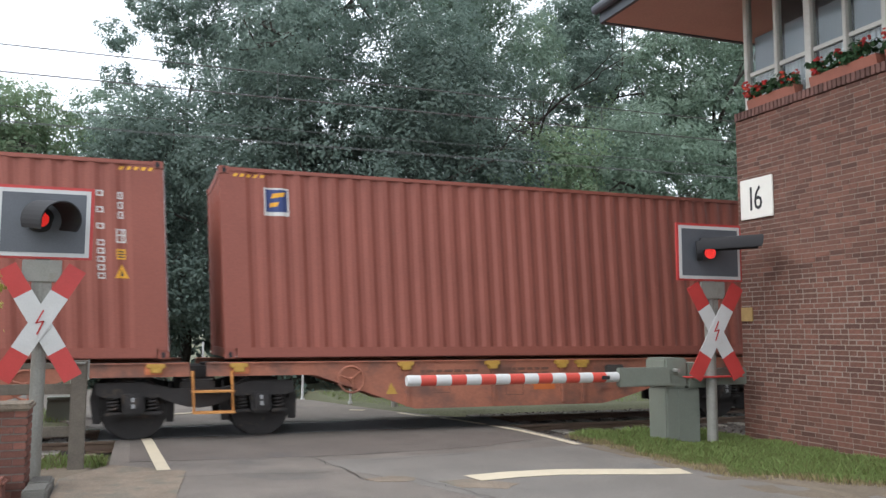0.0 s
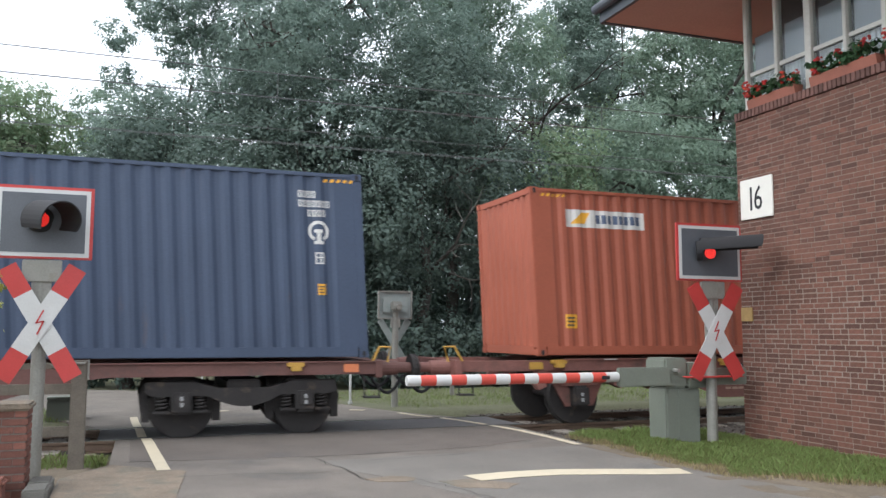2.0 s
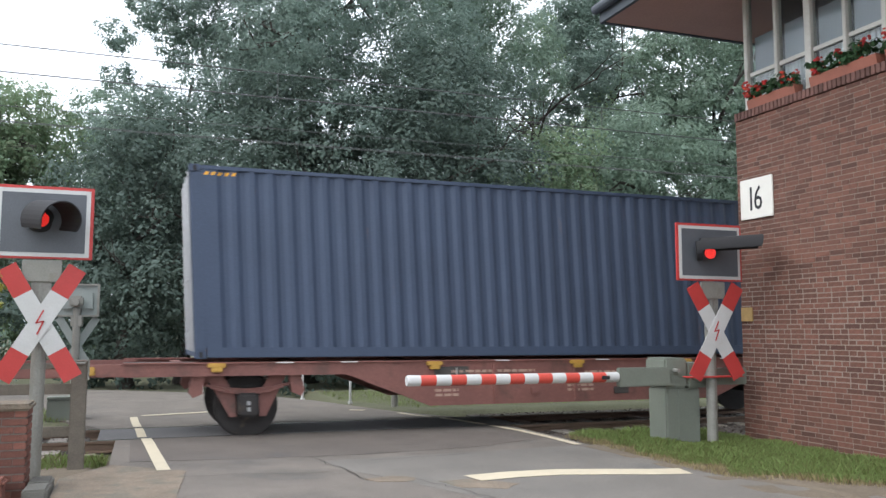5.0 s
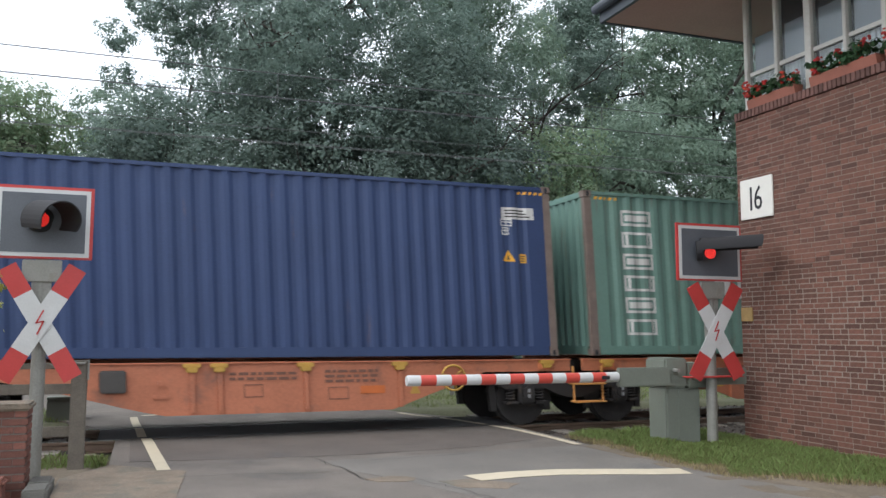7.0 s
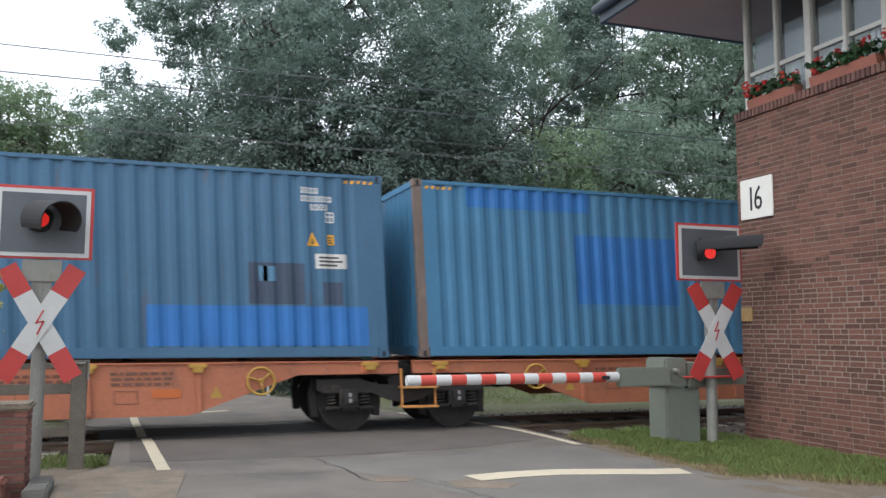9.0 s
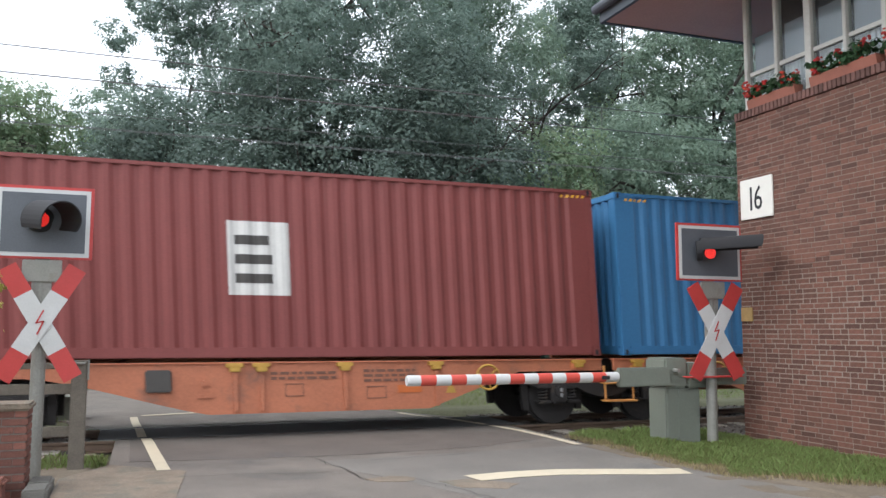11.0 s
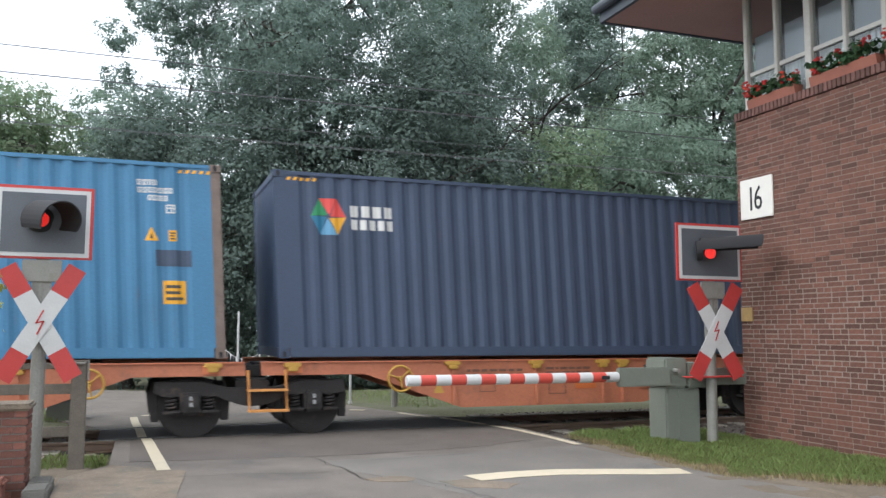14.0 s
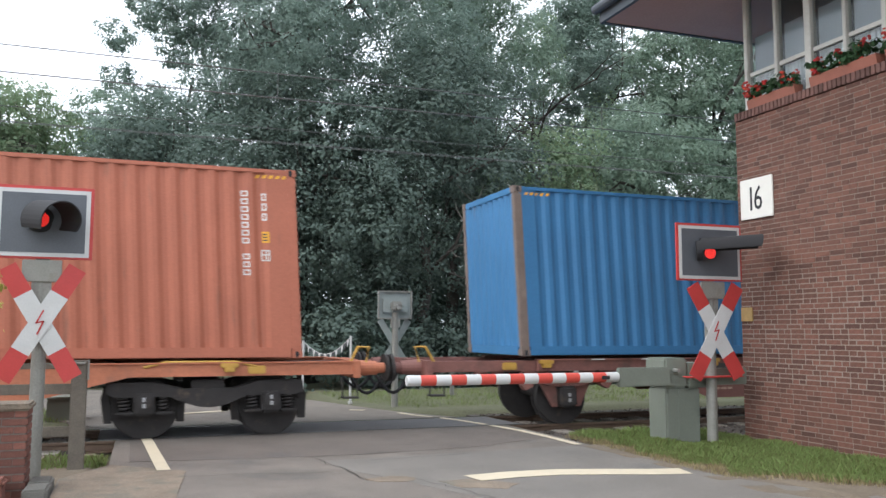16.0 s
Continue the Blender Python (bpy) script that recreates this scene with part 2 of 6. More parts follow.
near_road = [(-14, -40), (30, -40), (30, -10.6), (9, -9.6), (4.6, -8.9), (2.6, -8.35), (1.9, -7.95), (1.45, -7.3), (1.12, -6.6), (0.98, -5.6), (0.95, -4.2), (0.95, -2.4), (0.90, -0.79), (-5.35, -0.79), (-5.38, -3.2), (-5.86, -4.05), (-5.86, -6.5), (-14, -16)]
sheet("road", near_road, 0.0, ASPHALT, "worn grey asphalt road with patches and cracks")
sheet("road_between_rails", [(-5.6, -0.70), (1.2, -0.70), (1.1, 0.66), (-5.6, 0.66)], 0.0, ASPHALT_NEW, "asphalt panel between the rails")
far_road = [(-5.6, 0.80), (0.55, 0.80), (0.1, 1.5), (-0.35, 2.6), (-0.75, 3.9), (-1.25, 5.4), (-1.9, 6.8), (-3.0, 8.2), (-5.5, 10.2), (-12, 13.5), (-40, 22), (-40, 15), (-16, 8.2), (-9.5, 6.0), (-7.2, 4.0), (-6.0, 1.8)]
sheet("road_far", far_road, 0.0, ASPHALT, "asphalt road curving away behind the railway")
# patches of other asphalt, a few millimetres proud
sheet("road_patch", [(-5.15, -0.80), (0.86, -0.80), (0.80, -2.5), (-0.6, -3.15), (-2.2, -3.35), (-3.4, -3.28), (-5.15, -3.05)], 0.004, APPROACH, "brownish asphalt beside the rails", 0.02)
sheet("road_patch", rough([(-2.95, -3.75), (-1.4, -3.62), (0.7, -3.5), (0.93, -5.0), (1.05, -6.4), (1.4, -7.2), (2.5, -8.3), (9, -9.5), (9, -16), (-0.6, -14), (-1.5, -7.2), (-2.1, -6.2), (-2.4, -5.3), (-2.75, -4.6)]), 0.004, ASPHALT_BLUE, "blue-grey newer asphalt", 0.02)
sheet("road_patch", rough([(-2.75, -5.15), (-2.45, -5.05), (-2.2, -5.22), (-2.3, -5.40), (-2.66, -5.36)]), 0.008, PATH_CONCRETE, "pale filled pothole", 0.02)
sheet("road_patch", rough([(-2.05, -5.55), (-1.7, -5.50), (-1.3, -5.95), (-1.55, -6.15), (-1.95, -5.95)]), 0.008, PATH_CONCRETE, "pale filled pothole", 0.02)
sheet("pavement", rough([(-5.84, -4.05), (-5.36, -3.22), (-4.55, -3.95), (-4.66, -5.0), (-4.80, -6.2), (-4.9, -9.0), (-9.0, -13.0), (-5.84, -6.5)], 0.016, 0.1), 0.006, PATH_CONCRETE, "worn sandy concrete path beside the road", 0.03)


def crack(points, w=0.018):
    s = Solid()
    for a, b in zip(points, points[1:]):
        n = Vector((-(b[1] - a[1]), b[0] - a[0])).normalized() * w / 2
        s.poly([(a[0] - n.x, a[1] - n.y, 0.0095), (b[0] - n.x, b[1] - n.y, 0.0095), (b[0] + n.x, b[1] + n.y, 0.0095), (a[0] + n.x, a[1] + n.y, 0.0095)], [(0, 1, 2, 3)])
    return s


rc = random.Random(5)
for k, (a, b) in enumerate((((-3.0, -3.45), (-2.72, -5.2)), ((-2.2, -5.3), (-1.9, -6.6)), ((-5.2, -3.1), (-3.2, -3.35)), ((-3.2, -3.35), (-0.6, -3.3)), ((-0.6, -3.3), (0.85, -2.6)), ((-4.7, -4.3), (-3.0, -4.6)), ((-2.4, -3.9), (-0.9, -3.75)))):
    n = 9
    structure("road_crack", crack([(a[0] + (b[0] - a[0]) * i / n + rc.uniform(-0.05, 0.05), a[1] + (b[1] - a[1]) * i / n + rc.uniform(-0.05, 0.05)) for i in range(n + 1)], rc.uniform(0.008, 0.017)), TAR, "dark crack in the asphalt")


def ribbon(points, w, z):
    s = Solid()
    pts = [Vector(p) for p in points]
    row = []
    for i, p in enumerate(pts):
        d = (pts[min(i + 1, len(pts) - 1)] - pts[max(i - 1, 0)]).normalized()
        n = Vector((-d.y, d.x)) * w / 2
        row += [(p.x - n.x, p.y - n.y, z), (p.x + n.x, p.y + n.y, z), (p.x - n.x, p.y - n.y, z - 0.004), (p.x + n.x, p.y + n.y, z - 0.004)]
    f = []
    for i in range(len(pts) - 1):
        o = 4 * i
        f += [(o, o + 4, o + 5, o + 1), (o, o + 2, o + 6, o + 4), (o + 1, o + 5, o + 7, o + 3)]
    return s.poly(row, f)


for pts, w in (([(-4.78, -3.86), (-4.84, -2.6), (-4.9, -1.3), (-4.93, -0.80)], 0.15), ([(-4.98, -0.64), (-5.02, 0.60)], 0.13), ([(-5.04, 0.82), (-5.08, 1.7), (-5.1, 2.5)], 0.13),
               ([(0.08, 0.86), (-0.1, 1.25), (-0.25, 1.8)], 0.10), ([(0.55, -0.66), (0.35, 0.2), (0.2, 0.62)], 0.10), ([(0.58, -0.82), (0.72, -1.6), (0.78, -2.5), (0.78, -3.45)], 0.11),
               ([(-4.95, 2.75), (-4.1, 3.0), (-3.35, 3.3)], 0.16), ([(-1.0, 2.7), (-0.75, 2.5)], 0.14)):
    structure("road_marking", ribbon(pts, w, 0.012), LINE_PAINT, "worn white painted road line")
structure("road_marking", ribbon([(-1.66, -5.50), (-1.15, -5.42), (-0.6, -5.44), (0.0, -5.62), (0.45, -5.78), (0.82, -5.86)], 0.36, 0.012), LINE_PAINT, "bent white painted stop line")

# verges: bumpy strips of earth under the grass
def verge(name, x0, x1, y0, y1, nx, ny, top, label, mat=None):
    def height(x, y):
        e = min(1.0, (x - x0) / 0.25, (x1 - x) / 0.25, (y - y0) / 0.25, (y1 - y) / 0.25)
        return -0.22 + (top + 0.22) * max(0.0, e) ** 0.5 + 0.025 * lump(x, y, 2.5)
    return structure(name, grid_sheet(x0, x1, y0, y1, nx, ny, height), mat or GRASS_GROUND, label, True)


verge("verge_near", 1.15, 3.4, -7.9, -2.45, 40, 70, 0.02, "grassy verge beside the signal box", SOIL)
verge("verge_near_side", 2.2, 3.4, -14.0, -7.2, 24, 60, 0.02, "grassy verge along the signal box", SOIL)
verge("verge_edge", 0.55, 3.2, -8.6, -3.2, 40, 60, 0.004, "sandy earth at the edge of the road", SOIL)
verge("verge_far", -0.9, 24, 2.2, 9.0, 120, 40, -0.02, "short grass behind the railway")
verge("verge_left", -8.5, -5.35, -4.2, -1.9, 40, 30, 0.0, "weedy strip beside the track", SOIL)
verge("verge_far_left", -20, -5.9, 1.9, 4.4, 60, 20, -0.02, "grass beside the far road")

# ---- the train ----
SPEED = 24.625
CL, CW, CH, CZ = 12.192, 2.438, 2.896, 1.175
PITCH = 0.2785


def corrugation(length, pitch=PITCH, depth=0.036, margin=0.30):
    """Stations (distance, depth) of a trapezoid profile; depth 0 is the outer face."""
    n = int((length - 2 * margin) / pitch)
    x = (length - n * pitch) / 2
    out = [(0.10, 0.0), (x, 0.0)]
    for _ in range(n):
        out += [(x + 0.068 * pitch / 0.278, depth), (x + 0.138 * pitch / 0.278, depth), (x + 0.206 * pitch / 0.278, 0.0), (x + pitch, 0.0)]
        x += pitch
    return out + [(length - 0.10, 0.0)]


PROFILE = corrugation(CL)


def profile_depth(x):
    for (a, da), (b, db) in zip(PROFILE, PROFILE[1:]):
        if a <= x <= b:
            return da + (db - da) * (x - a) / (b - a)
    return 0.0


def paint(name, color, rust=0.12, fade=0.16):
    return material(name, color, 0.55, vary=fade, scale=0.9, fine=40, bump=0.12, bump_scale=12, stain=(0.15, 0.088, 0.062), stain_amount=rust, stain_scale=2.2, streak=True, spec=0.4)


RUSTY = material("rusty_steel", (0.17, 0.085, 0.055), 0.8, vary=0.3, scale=6, fine=60, bump=0.3, stain=(0.25, 0.2, 0.16), stain_amount=0.3, stain_scale=3)
CORNER_RUST = material("worn_corner", (0.175, 0.132, 0.110), 0.75, vary=0.3, scale=5, fine=60, stain=(0.3, 0.24, 0.2), stain_amount=0.3)
CHROME_ROD = material("zinc_rod", (0.48, 0.48, 0.48), 0.5, 0.5, vary=0.15, scale=5)
YELLOW = material("yellow_paint", (0.46, 0.27, 0.05), 0.55, vary=0.15, scale=6)
DECAL_WHITE = material("decal_white", (0.60, 0.59, 0.56), 0.6, vary=0.1, scale=4)
DECAL_RED = material("decal_red", (0.62, 0.07, 0.06), 0.6, vary=0.1, scale=3)
DECAL_YELLOW = material("decal_yellow", (0.72, 0.36, 0.03), 0.6, vary=0.1, scale=5)
DECAL_ORANGE = material("decal_orange", (0.66, 0.25, 0.03), 0.6, vary=0.1, scale=5)
DECAL_BLUE = material("decal_blue", (0.03, 0.05, 0.16), 0.6, vary=0.1, scale=5)
DECAL_GREEN = material("decal_green", (0.03, 0.25, 0.10), 0.6, vary=0.1, scale=5)


def side_mesh(name, mat, y_outer, sign, z0, z1):
    """A corrugated long wall; sign -1 faces the camera side."""
    pts, faces = [], []
    for x, d in PROFILE:
        y = y_outer - sign * d
        pts += [(x, y, z0), (x, y, z1)]
    faces = [(2 * i, 2 * i + 2, 2 * i + 3, 2 * i + 1) for i in range(len(PROFILE) - 1)]
    if sign > 0:
        faces = [f[::-1] for f in faces]
    return mesh_from(name, pts, faces, mat)


def end_mesh(name, mat, x_outer, sign):
    prof = corrugation(CW, 0.25, 0.045, 0.16)
    pts = []
    for y, d in prof:
        pts += [(x_outer - sign * d, y - CW / 2, 0.16), (x_outer - sign * d, y - CW / 2, CH - 0.12)]
    faces = [(2 * i, 2 * i + 2, 2 * i + 3, 2 * i + 1) for i in range(len(prof) - 1)]
    return mesh_from(name, pts, faces, mat)


def clip(poly, x, keep_right):
    out = []
    for a, b in zip(poly, poly[1:] + poly[:1]):
        ia, ib = (a[0] >= x) == keep_right, (b[0] >= x) == keep_right
        if ia:
            out.append(a)
        if ia != ib:
            t = (x - a[0]) / (b[0] - a[0])
            out.append((x, a[1] + (b[1] - a[1]) * t))
    return out


def decal(name, polys, mat, parent, label=""):
    """Paint on the corrugated near wall: convex outlines in (distance from the left end, height), folded over the corrugation."""
    v, f = [], []
    cuts = [p[0] for p in PROFILE]
    for poly in polys:
        lo, hi = min(p[0] for p in poly), max(p[0] for p in poly)
        edges = [lo] + [c for c in cuts if lo < c < hi] + [hi]
        for a, b in zip(edges, edges[1:]):
            piece = clip(clip(list(poly), a, True), b, False) if b - a > 1e-5 else []
            if len(piece) >= 3:
                o = len(v)
                v += [(x, -CW / 2 + 0.012 + profile_depth(min(max(x, a + 1e-6), b - 1e-6)) - 0.004, z) for x, z in piece]
                f.append(tuple(range(o, o + len(piece))))
    if not f:
        return None
    return part(name, mesh_from(name, v, f, mat), mat, parent, label)


def bar(x, z, w, h, lean=0.0):
    return [(x, z), (x + w, z), (x + w + lean, z + h), (x + lean, z + h)]


def stroke(points, w):
    """Bars of width w along a line of points."""
    out = []
    for (a, b), (c, d) in zip(points, points[1:]):
        l = math.hypot(c - a, d - b)
        u, n = ((c - a) / l * w / 2, (d - b) / l * w / 2), (-(d - b) / l * w / 2, (c - a) / l * w / 2)
        out.append([(a - u[0] - n[0], b - u[1] - n[1]), (c + u[0] - n[0], d + u[1] - n[1]), (c + u[0] + n[0], d + u[1] + n[1]), (a - u[0] + n[0], b - u[1] + n[1])])
    return out


def arc(cx, cz, r, a0, a1, n=10):
    return [(cx + r * math.cos(radians(a0 + (a1 - a0) * i / n)), cz + r * math.sin(radians(a0 + (a1 - a0) * i / n))) for i in range(n + 1)]


def lettering(text, x, z, size, spacing=1.0):
    """Convex pieces of a line of writing in the built-in font."""
    cu = bpy.data.curves.new("writing", "FONT")
    cu.body, cu.size, cu.resolution_u, cu.space_character = text, size, 2, spacing
    ob = bpy.data.objects.new("writing", cu)
    me = bpy.data.meshes.new_from_object(ob)
    out = []
    for p in me.polygons:
        out.append([(x + me.vertices[i].co.x, z + me.vertices[i].co.y) for i in p.vertices])
    bpy.data.objects.remove(ob)
    bpy.data.meshes.remove(me)
    bpy.data.curves.remove(cu)
    return out


def container(x_left, label, paint_mat, post_mat=None, door_left=False, rail_mat=None, height=CH):
    post_mat, rail_mat = post_mat or paint_mat, rail_mat or paint_mat
    c = thing("shipping_container", label, "container", "containers on the train", (x_left, 0, CZ))
    h = CW / 2
    part("side_wall", side_mesh("side_wall", paint_mat, -h + 0.012, -1, 0.16, CH - 0.06), paint_mat, c)
    part("side_wall", side_mesh("side_wall", paint_mat, h - 0.012, 1, 0.16, CH - 0.06), paint_mat, c)
    part("front_wall", end_mesh("front_wall", paint_mat, CL - 0.02 if door_left else 0.02, 1 if door_left else -1), paint_mat, c)
    part("roof", Solid().box(0.1, CL - 0.1, -h + 0.03, h - 0.03, CH - 0.045, CH - 0.02), paint_mat, c)
    part("underframe", Solid().box(0.12, CL - 0.12, -h + 0.06, h - 0.06, 0.04, 0.155), RUSTY, c)
    for s in (-1, 1):
        y0, y1 = (-h + 0.002, -h + 0.05) if s < 0 else (h - 0.05, h - 0.002)
        part("top_rail", Solid().box(0.16, CL - 0.16, y0, y1, CH - 0.075, CH - 0.012, 0.008), rail_mat, c)
        part("bottom_rail", Solid().box(0.17, CL - 0.17, y0, y1, 0.015, 0.165, 0.008), rail_mat, c)
    for x, s in product((0.0, CL), (-1, 1)):
        a, b = (x, x + 0.16) if x == 0 else (x - 0.16, x)
        y0, y1 = (-h + 0.006, -h + 0.12) if s < 0 else (h - 0.12, h - 0.006)
        part("corner_post", Solid().box(a + 0.004, b - 0.004, y0, y1, 0.118, CH - 0.118, 0.012), post_mat, c)
        for z in (0.0, CH - 0.118):
            yc0, yc1 = (-h, -h + 0.16) if s < 0 else (h - 0.16, h)
            cast = Solid().box(a - 0.003 if x == 0 else a, b if x == 0 else b + 0.003, yc0, yc1, z, z + 0.118, 0.01)
            casting = part("corner_casting", cast, CORNER_RUST if post_mat is not paint_mat else post_mat, c)
            if s < 0:
                # nothing is cut: a black disc paints the dark inside of the casting's hole
                hole = Solid().prism([((a + b) / 2 + 0.036 * math.cos(i * math.tau / 10) * 0.8, z + 0.059 + 0.05 * math.sin(i * math.tau / 10)) for i in range(10)], "y", -h - 0.003, -h + 0.004)
                part("aperture", hole, BLACK, casting)
    for x in (0.01, CL - 0.01):
        a, b = (x, x + 0.10) if x < 1 else (x - 0.10, x)
        part("end_rail", Solid().box(a, b, -h + 0.165, h - 0.165, CH - 0.12, CH - 0.01, 0.01), rail_mat, c)
        part("end_sill", Solid().box(a, b, -h + 0.165, h - 0.165, 0.01, 0.158, 0.01), rail_mat, c)
    x = 0.03 if door_left else CL - 0.03
    o = -1 if door_left else 1
    for y0, y1 in ((-h + 0.125, -0.006), (0.006, h - 0.125)):
        door = part("door", Solid().box(min(x, x - o * 0.05), max(x, x - o * 0.05), y0, y1, 0.16, CH - 0.125, 0.008), paint_mat, c)
        for i in range(5):
            z = 0.30 + i * 0.52
            part("door_panel", Solid().box(min(x, x + o * 0.014), max(x, x + o * 0.014), y0 + 0.10, y1 - 0.10, z, z + 0.40, 0.006), paint_mat, door)
        for y in (y0 + 0.27, y1 - 0.27):
            part("lock_rod", Solid().tube((x + o * 0.035, y, 0.10), (x + o * 0.035, y, CH - 0.06), 0.017, sides=8), CHROME_ROD, door)
            part("door_handle", Solid().box(min(x + o * 0.03, x + o * 0.06), max(x + o * 0.03, x + o * 0.06), y - 0.02, y + 0.24, 1.18, 1.215, 0.004), CHROME_ROD, door)
    return c


def bogie_parts(w, x):
    """A two-axle bogie at x on a wagon w."""
    for dx in (-0.91, 0.91):
        axle = part("wheelset", Solid().tube((x + dx, -0.95, 0.46), (x + dx, 0.95, 0.46), 0.08, sides=12), DARK_STEEL, w)
        for s in (-1, 1):
            wheel = Solid().tube((x + dx, s * 0.69, 0.46), (x + dx, s * 0.82, 0.46), 0.455, sides=32).tube((x + dx, s * 0.665, 0.46), (x + dx, s * 0.69, 0.46), 0.485, sides=32)
            part("wheel", wheel, DARK_STEEL, axle)
            y0, y1 = sorted((s * 0.86, s * 1.12))
            part("axle_box", Solid().box(x + dx - 0.15, x + dx + 0.15, y0, y1, 0.36, 0.72, 0.04), DARK_STEEL, axle)
            cover = sorted((s * 1.12, s * 1.16))
            part("bearing_cover", Solid().tube((x + dx, cover[0], 0.56), (x + dx, cover[1], 0.56), 0.105, sides=16), DARK_STEEL, axle)
            if s < 0:
                part("mark", Solid().box(x + dx - 0.022, x + dx + 0.022, -1.166, -1.16, 0.57, 0.63).box(x + dx - 0.022, x + dx + 0.022, -1.166, -1.16, 0.48, 0.54), CHALK, axle, "white chalk marks")
            for k in (-0.27, 0.27):
                sp = Solid()
                coil = [(x + dx + k + 0.075 * math.cos(i * 0.85), s * 0.99 + 0.075 * math.sin(i * 0.85), 0.425 + i * 0.0068) for i in range(37)]
                sp.path(coil, 0.02, 4)
                part("coil_spring", sp, DARK_STEEL, axle, smooth=True)
                y2, y3 = sorted((s * 0.88, s * 1.09))
                part("spring_seat", Solid().box(x + dx + k - 0.12, x + dx + k + 0.12, y2, y3, 0.37, 0.42, 0.015), DARK_STEEL, axle)
    for s in (-1, 1):
        y0, y1 = sorted((s * 0.90, s * 1.08))
        low = [(x + 0.56 * (i / 4 - 1), 0.63 - 0.17 * math.sin(math.pi / 2 * i / 4)) for i in range(5)] + [(x + 0.56 * (i + 1) / 4, 0.63 - 0.17 * math.cos(math.pi / 2 * (i + 1) / 4)) for i in range(4)]
        beam = [(x - 1.42, 0.68), (x - 1.30, 0.63)] + low + [(x + 1.30, 0.63), (x + 1.42, 0.68), (x + 1.40, 0.84), (x + 0.75, 0.84), (x + 0.36, 0.74), (x - 0.36, 0.74), (x - 0.75, 0.84), (x - 1.40, 0.84)]
        part("bogie_side_frame", Solid().prism(beam, "y", y0, y1), DARK_STEEL, w)
        for dx, k in product((-0.91, 0.91), (-1, 1)):
            c = x + dx + k * 0.50
            part("brake_block", Solid().prism([(c - k * 0.05, 0.24), (c + k * 0.06, 0.24), (c + k * 0.09, 0.60), (c + k * 0.02, 0.84), (c - k * 0.04, 0.60)], "y", *sorted((s * 0.70, s * 0.80))), DARK_STEEL, w)
    for k in (-0.38, 0.38):
        part("brake_beam", Solid().tube((x + k, -0.8, 0.42), (x + k, 0.8, 0.42), 0.05, sides=8), DARK_STEEL, w)
    part("bogie_bolster", Solid().box(x - 0.25, x + 0.25, -1.05, 1.05, 0.60, 0.86, 0.03), DARK_STEEL, w)


def single_axle_parts(w, x, body):
    """A two-axle wagon's wheelset with leaf springs at x."""
    axle = part("wheelset", Solid().tube((x, -0.95, 0.46), (x, 0.95, 0.46), 0.08, sides=12), DARK_STEEL, w)
    for s in (-1, 1):
        wheel = Solid().tube((x, s * 0.69, 0.46), (x, s * 0.82, 0.46), 0.47, sides=32).tube((x, s * 0.665, 0.46), (x, s * 0.69, 0.46), 0.50, sides=32)
        part("wheel", wheel, DARK_STEEL, axle)
        y0, y1 = sorted((s * 0.90, s * 1.14))
        part("axle_box", Solid().box(x - 0.16, x + 0.16, y0, y1, 0.30, 0.66, 0.04), DARK_STEEL, axle)
        if s < 0:
            part("mark", Solid().box(x - 0.025, x + 0.025, -1.147, -1.14, 0.48, 0.54).box(x - 0.025, x + 0.025, -1.147, -1.14, 0.39, 0.45), CHALK, axle, "white chalk marks")
        for k in (-1, 1):
            guard = [(x + k * 0.17, 0.30), (x + k * 0.27, 0.30), (x + k * 0.60, 0.92), (x + k * 0.34, 0.92), (x + k * 0.17, 0.60)]
            g0, g1 = sorted((s * 0.96, s * 1.0))
            part("axle_guard", Solid().prism(guard, "y", g0, g1), body, w)
            t0, t1 = sorted((s * 0.94, s * 1.10))
            part("spring_bracket", Solid().prism([(x + k * 0.66, 0.66), (x + k * 0.80, 0.60), (x + k * 0.86, 0.68), (x + k * 0.80, 0.98), (x + k * 0.62, 0.98)], "y", t0, t1), body, w)
        for i in range(5):
            l = 0.72 - i * 0.09
            z = 0.72 - 0.016 * i
            pts = [(x - l, z + 0.10 * (l / 0.72) ** 2), (x - l / 2, z + 0.025 * (l / 0.72) ** 2), (x, z), (x + l / 2, z + 0.025 * (l / 0.72) ** 2), (x + l, z + 0.10 * (l / 0.72) ** 2)]
            pts += [(a, b - 0.013) for a, b in pts[::-1]]
            l0, l1 = sorted((s * 0.97, s * 1.08))
            part("leaf_spring", Solid().prism(pts, "y", l0, l1), body, w)


